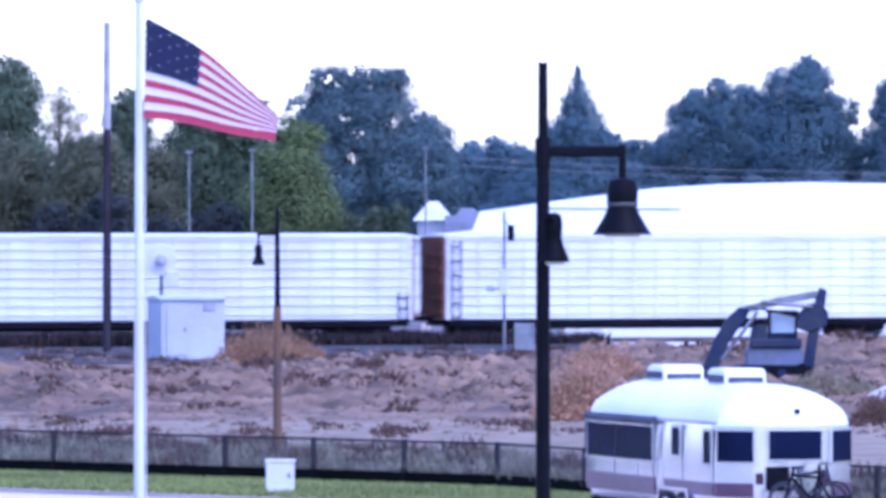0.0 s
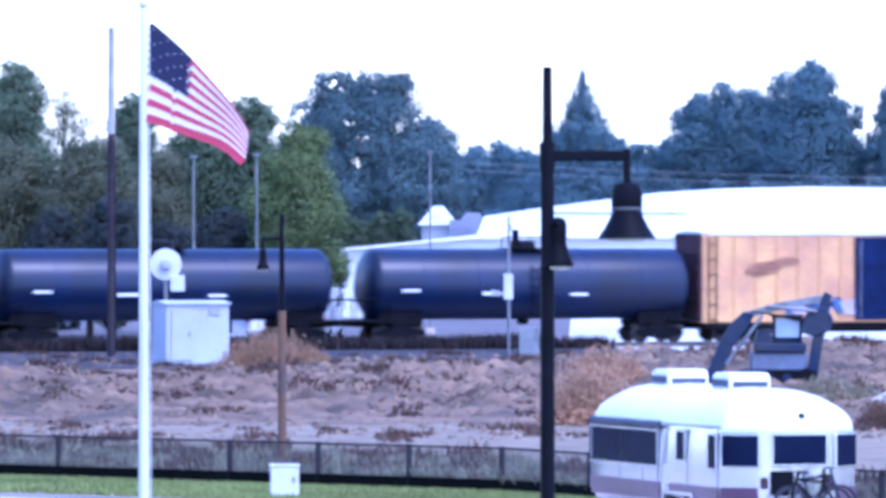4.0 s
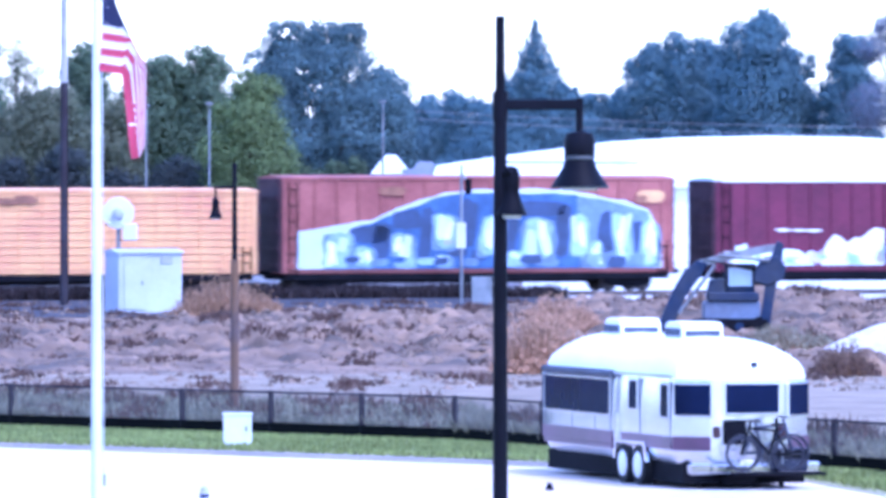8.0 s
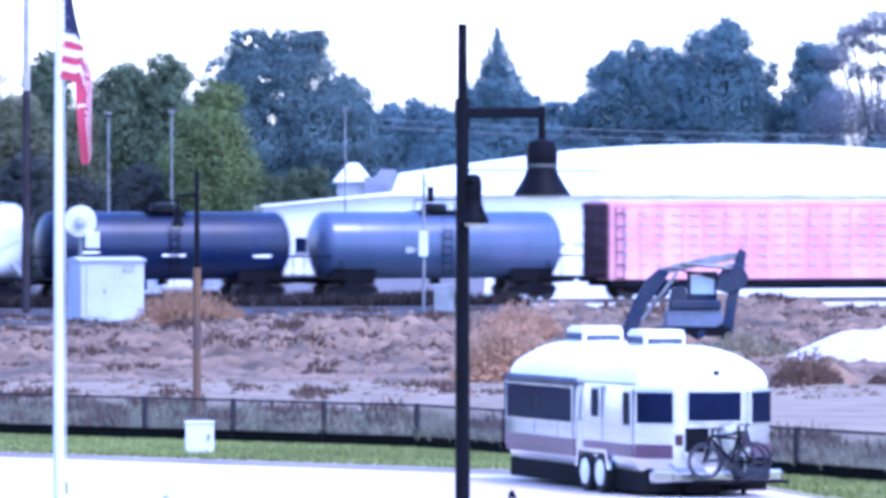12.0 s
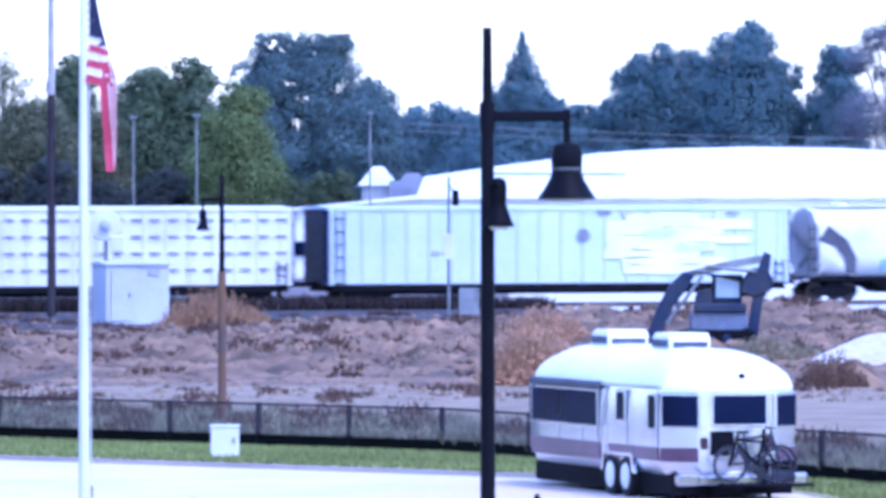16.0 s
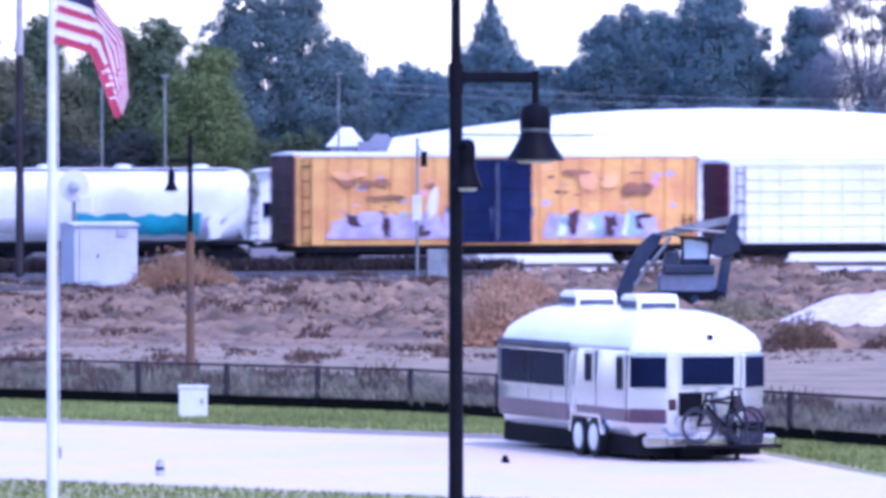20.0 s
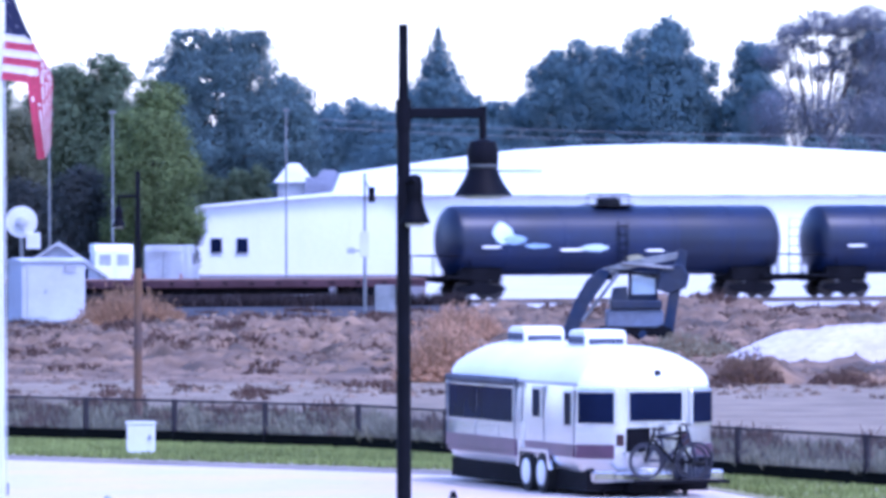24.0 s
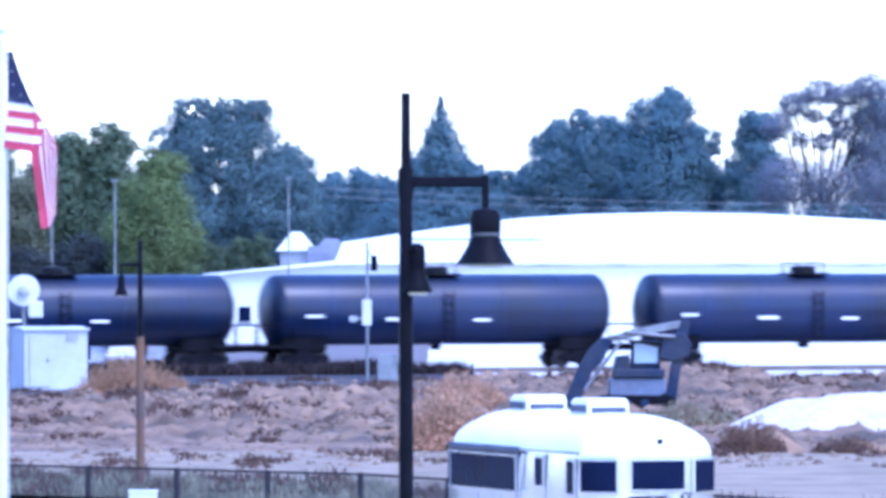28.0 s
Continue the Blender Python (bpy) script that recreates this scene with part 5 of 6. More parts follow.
def disc_signal():
    t = thing("disc_signal", pose(-14.35, 309, 0), "round white signal disc with a grey middle on a post", "signal")
    bar("post", (0, 0, -0.2), (0, 0, 4.2), 0.09, GALV, t)
    turn = Matrix.Translation((0, -0.12, 4.1)) @ Matrix.Rotation(radians(90), 4, "X")
    bm = bmesh.new()
    lathe(bm, [(0.66, -0.03), (0.68, 0.0), (0.66, 0.04), (0.3, 0.05)], 32, turn)
    part("disc", bm, WHITE, t, smooth=True)
    bm = bmesh.new()
    lathe(bm, [(0.24, 0.05), (0.24, 0.2), (0.16, 0.24)], 20, turn)
    part("lamp_hood", bm, GREY, t, smooth=True)
    block("junction_box", (0.5, -0.1, 3.3), (0.6, 0.4, 0.7), WHITE, t, bevel=0.03)


def signal_mast():
    t = thing("signal_mast", pose(0.3, 324, 0), "thin grey signal mast with a white panel", "signal")
    bar("post", (0, 0, -0.2), (0, 0, 6.2), 0.075, GALV, t, r1=0.06)
    block("panel", (-0.02, -0.12, 3.05), (0.42, 0.08, 1.15), WHITE, t, bevel=0.02)
    a = bar("arm", (0, -0.05, 2.75), (-0.75, -0.05, 2.75), 0.045, GREY, t)
    block("lamp_box", (-0.62, -0.1, 2.75), (0.36, 0.3, 0.26), GREY, a, bevel=0.02)
    bar("top_arm", (0, 0, 5.9), (0.35, 0, 5.3), 0.05, GREY, t)
    block("head", (0.3, -0.05, 5.25), (0.3, 0.3, 0.7), UNDER, t, bevel=0.03)
    block("relay_case", (0.9, 0.1, 0.6), (0.9, 0.6, 1.2), GALV, t, bevel=0.02)


def utility_pole():
    t = thing("utility_pole", pose(-17.15, 318, 0), "tall dark wooden utility pole, greyer at its top", "utility pole")
    bar("shaft", (0, 0, -0.5), (0, 0, 9.8), 0.19, WOOD, t, r1=0.165, seg=12)
    bar("upper_shaft", (0, 0, 9.8), (0, 0, 14.5), 0.165, FADEDWOOD, t, "paler grey upper length", r1=0.14, seg=12)
    bar("ground_wire", (0.18, -0.1, 0.2), (0.16, -0.1, 8), 0.02, BLACK, t)


def light_pole(x, y, h, label):
    t = thing("light_pole", pose(x, y, 0), label, "light pole", "pale light poles behind the railway")
    bar("shaft", (0, 0, -0.2), (0, 0, h), 0.06, GALV, t, r1=0.045, seg=10)
    block("head", (0.0, -0.15, h + 0.05), (0.38, 0.4, 0.12), GALV, t, bevel=0.04)
    block("base_cap", (0, 0, 0.15), (0.5, 0.5, 0.4), CONCRETE, t, bevel=0.05)


def parked_van(x, y, turn, h, paint, label):
    """A closed van about 5.4 m long, seen from its back end."""
    t = thing("parked_van", pose(x, y, 0.03, 0, 0, turn), label, "van", "vans parked behind the railway")
    half, length = 0.98, 5.4
    bm = bmesh.new()
    prism(bm, [(0, 0.45), (0.02, h - 0.25), (0.2, h - 0.03), (0.5, h), (3.7, h), (4.5, 1.75), (5.3, 1.35), (5.4, 0.5)], half * 2, Matrix.Rotation(radians(90), 4, "Z"))
    bevelled(bm, 0.07, 2)
    part("body", bm, paint, t, smooth=True)
    for s in (-1, 1):
        d = block("back_door", (s * half * 0.46, -0.02, h * 0.52 + 0.1), (half * 0.86, 0.05, h - 0.85), paint, t, bevel=0.01)
        block("pane", (s * half * 0.46, -0.05, h * 0.72), (half * 0.6, 0.03, h * 0.2), GREY, d, "grey window")
        block("tail_light", (s * half * 0.93, -0.02, 1.1), (0.1, 0.06, 0.35), REDOX, t)
        block("side_pane", (s * half, 3.6, h * 0.74), (0.05, 0.9, h * 0.22), GLASS, t, "dark window")
        for k in (1.0, 4.3):
            w = bar("wheel", (s * half - 0.11, k, 0.33), (s * half + 0.11, k, 0.33), 0.34, RUBBER, t, seg=16)
            bar("hub", (s * half + s * 0.02, k, 0.33), (s * half + s * 0.12, k, 0.33), 0.17, GREY, w, seg=12)
    block("bumper", (0, -0.08, 0.5), (half * 1.9, 0.16, 0.2), GREY, t, bevel=0.03)


bungalow()
parked_van(-12.2, 362.0, 6, 2.75, ROOFW, "white van parked behind the railway")
parked_van(-9.75, 362.0, -8, 2.7, GREY, "pale grey van parked beside a white one")
disc_signal()
signal_mast()
utility_pole()
light_pole(-15.65, 367.5, 9.3, "pale grey light pole before the dark trees")
light_pole(-12.45, 367.5, 9.4, "pale grey light pole beside the green tree")
light_pole(-3.9, 393, 9.8, "thin pale light pole before the distant trees")



def cable(a, b, sag, r=0.035):
    bm = bmesh.new()
    pts = [Vector(a).lerp(Vector(b), k / 16) - Vector((0, 0, sag * 4 * (k / 16) * (1 - k / 16))) for k in range(17)]
    rings = [[bm.verts.new(p + Vector((0, r * math.cos(k * 1.257), r * math.sin(k * 1.257)))) for k in range(5)] for p in pts]
    for p, q in zip(rings, rings[1:]):
        for k in range(5):
            bm.faces.new((p[k], p[(k + 1) % 5], q[(k + 1) % 5], q[k]))
    return tagged(part("power_cable", bm, GALV), "thin pale overhead cable", "cable", "overhead cables behind the warehouse")


for x in (-8.0, 60.0):
    t = thing("power_pole", pose(x, 578, 0), "dark wooden pole that carries the cables", "power pole")
    bar("shaft", (0, 0, 0), (0, 0, 12.4), 0.16, WOOD, t, r1=0.12)
    block("crossarm", (0, 0, 11.65 if x < 0 else 10.25), (1.6, 1.6, 0.14), WOOD, t)
    block("lower_crossarm", (0, 0, 11.0 if x < 0 else 9.6), (1.6, 2.4, 0.14), WOOD, t)
cable((-8, 577.5, 11.6), (60, 577.5, 10.2), 0.8, 0.03)
cable((-8, 579, 11.0), (60, 579, 9.6), 0.8, 0.03)


PLANT = shade("pale_machine_paint", (0.13, 0.16, 0.23), 0.6, 0.0, 0.3, 5, 0.8, 0.1, (0.1, 0.11, 0.14), 0.5)


def digger():
    """A small crawler digger: boom up and over from its near end, stick down at the other."""
    t = thing("digger", pose(9.1, 240, 0), "dark blue-grey digger with its arm folded, on the dirt", "digger")
    t.location.z = relief(9.1, 240)
    block("chassis", (0.05, 0, 0.78), (1.9, 1.3, 0.62), PLANT, t, "pale blue-grey chassis panel", bevel=0.06)
    block("deck", (0.1, 0, 1.24), (1.7, 1.5, 0.3), MACHINE, t, bevel=0.05)
    bm = bmesh.new()
    prism(bm, [(-0.75, 1.38), (-0.15, 1.38), (-0.2, 1.85), (-0.65, 1.8)], 1.0)
    part("bonnet", bm, MACHINE, t)
    cab = block("cab_frame", (0.35, 0.25, 1.48), (0.95, 0.9, 0.2), MACHINE, t, bevel=0.03)
    for x in (-0.08, 0.78):
        for y in (-0.16, 0.66):
            bar("cab_post", (x, y, 1.5), (x, y, 2.25), 0.045, MACHINE, cab)
    block("cab_roof", (0.35, 0.25, 2.28), (1.05, 1.05, 0.1), MACHINE, t, bevel=0.04)
    # Brightness in the pane is painted on in pale blue.
    block("windscreen", (0.35, -0.2, 1.9), (0.78, 0.03, 0.62), PALEB, cab, "window painted pale for its brightness")
    bm = bmesh.new()
    prism(bm, [(-2.45, 0.15), (-1.95, 0.1), (-1.5, 1.25), (-0.95, 1.95), (-0.75, 2.35), (-1.1, 2.45), (-1.55, 2.05), (-1.95, 1.35)], 0.4, Matrix.Translation((0, -0.5, 0)))
    bevelled(bm, 0.03)
    part("boom_foot", bm, MACHINE, t, "thick bent boom")
    bm = bmesh.new()
    prism(bm, [(-1.1, 2.2), (0.2, 2.5), (1.5, 2.75), (1.62, 2.93), (1.4, 2.98), (0.1, 2.74), (-1.1, 2.42)], 0.3, Matrix.Translation((0, -0.5, 0)))
    bevelled(bm, 0.02)
    part("boom", bm, GALV, t, "pale worn boom")
    bar("boom_ram", (-1.7, -0.78, 0.7), (-0.5, -0.78, 2.3), 0.06, GALV, t, "bright hydraulic ram")
    bar("stick_ram", (-0.4, -0.78, 2.62), (1.3, -0.78, 2.45), 0.06, GALV, t, "bright hydraulic ram")
    for k in range(3):
        bar("hose", (-0.9 + 0.1 * k, -0.72 + 0.1 * k, 2.45), (0.9 + 0.2 * k, -0.7 + 0.1 * k, 2.2 - 0.1 * k), 0.025, RUBBER, t)
    bm = bmesh.new()
    prism(bm, [(0.95, 0.2), (1.3, 0.15), (1.5, 1.5), (1.72, 2.5), (1.78, 3.0), (1.55, 3.1), (1.4, 2.7), (1.15, 1.5)], 0.35, Matrix.Translation((0, -0.5, 0)))
    bevelled(bm, 0.03)
    part("stick", bm, MACHINE, t)
    bm = bmesh.new()
    prism(bm, [(0.75, 1.75), (1.2, 1.6), (1.75, 1.8), (1.85, 2.2), (1.6, 2.6), (1.1, 2.55), (0.85, 2.2)], 0.5, Matrix.Translation((0, -0.5, 0)))
    bevelled(bm, 0.04)
    part("stick_block", bm, MACHINE, t)
    bm = bmesh.new()
    prism(bm, [(0.55, 0.05), (1.15, 0.0), (1.25, 0.35), (0.95, 0.6), (0.7, 0.45)], 0.9, Matrix.Translation((0, -0.5, 0)))
    part("bucket", bm, UNDER, t)
    for y in (-0.6, 0.6):
        bm = bmesh.new()
        prism(bm, [(-1.35, 0.3), (-1.25, 0.08), (-1.0, 0.0), (1.0, 0.0), (1.25, 0.1), (1.35, 0.3), (1.2, 0.5), (-1.0, 0.52), (-1.25, 0.46)], 0.4, Matrix.Translation((0, y, 0)))
        k = part("crawler_track", bm, UNDER, t)
        for x in (-0.9, -0.3, 0.3, 0.9):
            bar("roller", (x, y - 0.22, 0.26), (x, y + 0.22, 0.26), 0.15, MACHINE, k)


digger()


def gravel_heap():
    r = random.Random(77)
    bm = bmesh.new()
    bmesh.ops.create_grid(bm, x_segments=60, y_segments=40, size=1.0)
    for v in bm.verts:
        x, y = v.co.x * 6.0, v.co.y * 5.2
        q = math.hypot(x / 5.8, y / 5.0)
        n = noise.fractal(Vector((x * 0.6, y * 0.6, 1)), 1, 2, 4)
        h = 1.26 * max(0, 1 - q ** 2.8) ** 0.9 * (1 + 0.16 * n) - 0.06 + 0.04 * r.random()
        v.co = Vector((x, y, h))
    return tagged(part("gravel_mound", bm, GRAVEL, smooth=True), "mound of pale grey gravel", "gravel mound")


gravel_heap().location = (16.45, 218, 0.05)


def earth_ridge(x, y, w, d, h, seed):
    bm = bmesh.new()
    bmesh.ops.create_grid(bm, x_segments=36, y_segments=20, size=1.0)
    for v in bm.verts:
        px, py = v.co.x * w / 2, v.co.y * d / 2
        n = noise.fractal(Vector((px * 0.9 + seed, py * 0.9, seed)), 0.9, 2, 4)
        v.co = Vector((px, py, h * max(0, 1 - v.co.x ** 2) * max(0, 1 - v.co.y ** 2) * (0.8 + 0.6 * n) - 0.05))
    o = tagged(part("earth_mound", bm, DIRT, smooth=True), "low mound of brown earth", "earth mound")
    o.location = (x, y, 0)


earth_ridge(11.1, 201, 3.0, 3.2, 0.75, 3)
earth_ridge(13.9, 199, 3.8, 2.6, 0.4, 7)
bush(10.7, 199.2, 1.6, 1.05, HERB, "dark grey-brown weeds on the low mound", 41, 350)
bush(13.4, 198.6, 1.7, 0.5, HERB, "dark low weeds before the gravel", 43, 350)


# ---- fence ----
FENCE = [(-23.0, 170.0), (-9.65, 157.5), (0.0, 148.5), (7.0, 133.5), (13.2, 120.3)]


PITCH = shade("black_plastic_edging", (0.004, 0.005, 0.005), 0.9, 0, 0.3, 8, 0.8, 0.1)
PITCH.node_tree.nodes["Principled BSDF"].inputs["Specular IOR Level"].default_value = 0.05


def fence():
    t = thing("fence", pose(0, 0, 0), "low wire fence with dark posts and a black foot", "fence")
    bm = bmesh.new()
    box(bm, (0, 0, 0.45), (0.1, 0.1, 0.98))
    bevelled(bm, 0.012)
    post = mesh_of("post", bm, WOOD)
    left = 0.0
    for (ax, ay), (bx, by) in zip(FENCE, FENCE[1:]):
        a, b = Vector((ax, ay, 0)), Vector((bx, by, 0))
        d = (b - a).normalized()
        turn = Matrix.Rotation(math.atan2(d.y, d.x), 4, "Z")
        n = max(1, round(abs(b.x - a.x) / 1.85))
        for k in range(n):
            p, q = a.lerp(b, k / n), a.lerp(b, (k + 1) / n)
            o = part("post", post, None, t)
            o.matrix_local = Matrix.Translation(p) @ turn
            w = (q - p).length
            m = Matrix.Translation((p + q) / 2) @ turn
            bm = bmesh.new()
            box(bm, (0, 0, 0.9), (w - 0.09, 0.04, 0.045))
            o = part("top_rail", bm, WOOD, t)
            o.matrix_local = m
            bm = bmesh.new()
            box(bm, (0, -0.03, 0.13), (w - 0.02, 0.05, 0.27))
            o = part("foot_strip", bm, PITCH, t, "black strip along the ground")
            o.matrix_local = m
            verts, faces = [], []
            pitch, lo, hi = 0.075, 0.26, 0.88
            reach = hi - lo
            for s in (1, -1):
                j = -w / 2 - reach
                while j < w / 2 + reach:
                    x0, x1 = j, j + s * reach
                    z0, z1 = lo, hi
                    lim = w / 2 - 0.045
                    if max(x0, x1) > -lim and min(x0, x1) < lim and min(x0, x1) >= -lim - reach:
                        f0 = min(1, max(0, ((-lim if s > 0 else lim) - x0) / (x1 - x0)))
                        f1 = max(0, min(1, ((lim if s > 0 else -lim) - x0) / (x1 - x0)))
                        if f1 - f0 > 0.03:
                            xa, xb, za, zb = x0 + (x1 - x0) * f0, x0 + (x1 - x0) * f1, lo + reach * f0, lo + reach * f1
                            nv = len(verts)
                            g = 0.003
                            for x, z in ((xa, za), (xb, zb)):
                                verts += [(x - g, -g, z), (x + g, -g, z), (x, g, z + g)]
                            faces += [(nv, nv + 1, nv + 4, nv + 3), (nv + 1, nv + 2, nv + 5, nv + 4), (nv + 2, nv, nv + 3, nv + 5)]
                    j += pitch
            me = bpy.data.meshes.new("wire_mesh")
            me.from_pydata(verts, [], faces)
            me.materials.append(WIRE)
            o = part("wire_mesh", me, None, t, "grey diamond wire mesh")
            o["kind"] = "stuff"
            o.matrix_local = m


fence()

t = thing("utility_box", pose(-4.35, 144.9, 0.02), "white metal utility box on the grass", "utility box")
block("body", (0, 0, 0.32), (0.56, 0.42, 0.62), WHITE, t, bevel=0.015)
block("lid", (0, 0, 0.645), (0.6, 0.46, 0.05), WHITE, t, bevel=0.01)
block("latch", (0.18, -0.225, 0.36), (0.05, 0.03, 0.1), GALV, t)
t = thing("marker_post", pose(-4.1, 118.5, 0.03), "small grey marker post on the driveway", "marker post")
bm = bmesh.new()
lathe(bm, [(0.075, 0), (0.075, 0.2), (0.055, 0.26), (0.02, 0.28)], 14)
part("post", bm, GREY, t, smooth=True)
bm = bmesh.new()
lathe(bm, [(0.079, 0.1), (0.079, 0.15)], 14)
part("band", bm, NAVY, t)
t = thing("wheel_chock", pose(1.62, 123.6, 0.03), "small dark chock lying on the driveway", "wheel chock")
bm = bmesh.new()
prism(bm, [(-0.08, 0), (0.08, 0), (0.03, 0.13), (-0.04, 0.13)], 0.12)
part("wedge", bm, LAMPB, t)


# ---- lamps and flag ----
def bell(parent, x, z_top, z_low, width, name="lamp_shade"):
    h = z_top - z_low
    bm = bmesh.new()
    w = width / 2
    lathe(bm, [(w * 0.98, 0), (w, 0.015), (w * 0.8, h * 0.18), (w * 0.6, h * 0.36), (w * 0.5, h * 0.5), (w * 0.54, h * 0.55), (w * 0.56, h * 0.8), (w * 0.46, h * 0.95), (w * 0.15, h)], 24, Matrix.Translation((x, 0, z_low)))
    s = part(name, bm, LAMPB, parent, "dark bell-shaped shade", smooth=True)
    bm = bmesh.new()
    lathe(bm, [(w * 0.55, -0.03), (w * 0.7, -0.005), (w * 0.7, 0.0)], 16, Matrix.Translation((x, 0, z_low)))
    part("diffuser", bm, WHITE, s, smooth=True)


t = thing("street_lamp", pose(0.423, 67.5, 0), "black street lamp with a hanging bell shade", "street lamp", "bell-shaped street lamps")
bar("lower_shaft", (0, 0, 0), (0, 0, 5.9), 0.075, LAMPB, t, r1=0.062, seg=16)
bar("upper_shaft", (0, 0, 5.9), (0, 0, 6.8), 0.05, LAMPB, t, r1=0.045, seg=14)
block("base_plate", (0, 0, 0.05), (0.4, 0.4, 0.1), LAMPB, t, bevel=0.02)
bar("collar", (0, 0, 5.82), (0, 0, 6.1), 0.072, LAMPB, t, seg=16)
bm = bmesh.new()
box(bm, (0.38, 0, 5.97), (0.78, 0.07, 0.1))
bevelled(bm, 0.015)
part("arm", bm, LAMPB, t)
bar("hanger", (0.74, 0, 6.03), (0.74, 0, 5.68), 0.035, LAMPB, t)
bell(t, 0.74, 5.73, 5.2, 0.53)
bm = bmesh.new()
lathe(bm, [(0.136, 0.0), (0.146, 0.01), (0.146, 0.035), (0.138, 0.045)], 24, Matrix.Translation((0.74, 0, 5.455)))
part("neck_ring", bm, WIRE, t, "dull metal ring round the shade's neck", smooth=True)
bm = bmesh.new()
lathe(bm, [(0.262, 0.0), (0.275, 0.002), (0.275, 0.016), (0.262, 0.018)], 24, Matrix.Translation((0.74, 0, 5.19)))
part("shade_rim", bm, WIRE, t, "dull rim below the shade", smooth=True)
bar("bracket", (0, 0, 5.3), (0.1, -0.12, 5.36), 0.03, LAMPB, t)
bell(t, 0.1, 5.4, 4.94, 0.3, "small_lamp_shade")

t = thing("street_lamp", pose(-4.88, 160.5, 0), "weathered brown street lamp with a small hanging shade", "street lamp", "bell-shaped street lamps")
bar("lower_shaft", (0, 0, 0), (0, 0, 3.6), 0.1, RUST, t, r1=0.09, seg=14)
bar("upper_shaft", (0, 0, 3.6), (0, 0, 5.75), 0.065, LAMPB, t, r1=0.05, seg=12)
block("base_plate", (0, 0, 0.04), (0.42, 0.42, 0.08), LAMPB, t, bevel=0.02)
bar("arm", (0.05, 0, 5.2), (-0.45, 0, 5.2), 0.035, LAMPB, t)
bar("hanger", (-0.42, 0, 5.2), (-0.42, 0, 4.9), 0.025, LAMPB, t)
bell(t, -0.42, 4.98, 4.52, 0.3)

flagpole = thing("flagpole", pose(-4.9, 99, 0), "white metal flagpole with a ball on top", "flagpole")
bar("shaft", (0, 0, 0), (0, 0, 8.36), 0.078, WHITE, flagpole, r1=0.05, seg=16)
bm = bmesh.new()
bmesh.ops.create_uvsphere(bm, u_segments=16, v_segments=10, radius=0.075, matrix=Matrix.Translation((0, 0, 8.42)))
part("ball", bm, WHITE, flagpole, smooth=True)
bm = bmesh.new()
lathe(bm, [(0.2, 0), (0.2, 0.05), (0.1, 0.14)], 16)
part("base_collar", bm, WHITE, flagpole, smooth=True)
bar("halyard", (0.1, -0.02, 1.2), (0.075, -0.02, 8.2), 0.008, WHITE, flagpole)
bm = bmesh.new()
box(bm, (0.11, -0.02, 1.2), (0.03, 0.04, 0.16))
part("cleat", bm, GALV, flagpole)

FLY, HOIST, COLS, ROWS = 2.26, 1.36, 16, 13
flag = thing("flag", pose(-4.8, 99, 8.15), "striped red and white flag with a starred blue corner", "flag")
bm = bmesh.new()
box(bm, (0, 0, 0), (FLY / COLS * 1.16, 0.006, HOIST / ROWS + 0.008))
cloth = {}
for key, material in (("red_stripe", FLAGR), ("white_stripe", FLAGW), ("blue_field", FLAGB)):
    cloth[key] = mesh_of(key, bm.copy(), material)
bm.free()
bm = bmesh.new()
pts = []
for k in range(10):
    r = 0.012 if k % 2 == 0 else 0.005
    pts.append((r * math.sin(k * math.pi / 5), r * math.cos(k * math.pi / 5)))
prism(bm, pts, 0.008)
star = mesh_of("star", bm, FLAGW)
PIECES = []
for j in range(ROWS):
    for i in range(COLS):
        key = "blue_field" if i < 6 and j < 7 else ("red_stripe" if j % 2 == 0 else "white_stripe")
        o = part(key, cloth[key], None, flag)
        if key == "blue_field" and (i + j) % 2 == 0:
            part("star", star, None, o)
        PIECES.append((o, i, j))
# seconds, then how far the upper and the lower fly corner hang out and down from the top of the hoist
FLAG_SHAPE = ((0, 1.75, 1.36, 1.72, 1.68), (1, 1.62, 1.5, 1.6, 1.76), (2, 1.42, 1.68, 1.42, 2.05), (3, 1.2, 1.66, 1.08, 2.14), (3.5, 1.38, 1.45, 1.34, 1.84),
              (4.5, 1.2, 1.6, 1.1, 1.95), (5.5, 1.0, 1.7, 0.94, 2.0), (6, 0.84, 1.78, 0.78, 2.05), (7, 0.54, 2.0, 0.5, 2.26), (8, 0.55, 2.12, 0.53, 2.5), (9, 0.46, 2.05, 0.44, 2.4),
              (10, 0.42, 2.0, 0.4, 2.35), (11, 0.36, 2.12, 0.34, 2.5), (12, 0.32, 2.1, 0.3, 2.46), (14.5, 0.28, 2.08, 0.28, 2.44), (16, 0.32, 2.15, 0.32, 2.52), (17, 0.42, 2.02, 0.4, 2.42),
              (18, 0.38, 1.98, 0.36, 2.34), (19, 0.56, 2.0, 0.54, 2.38), (20, 0.95, 1.9, 0.92, 2.32), (20.5, 0.68, 2.0, 0.66, 2.4), (22.5, 0.52, 2.02, 0.5, 2.38), (23, 0.56, 2.04, 0.54, 2.42),
              (25, 0.66, 1.98, 0.66, 2.36), (26, 0.5, 2.0, 0.48, 2.38), (28, 0.64, 2.02, 0.62, 2.4))


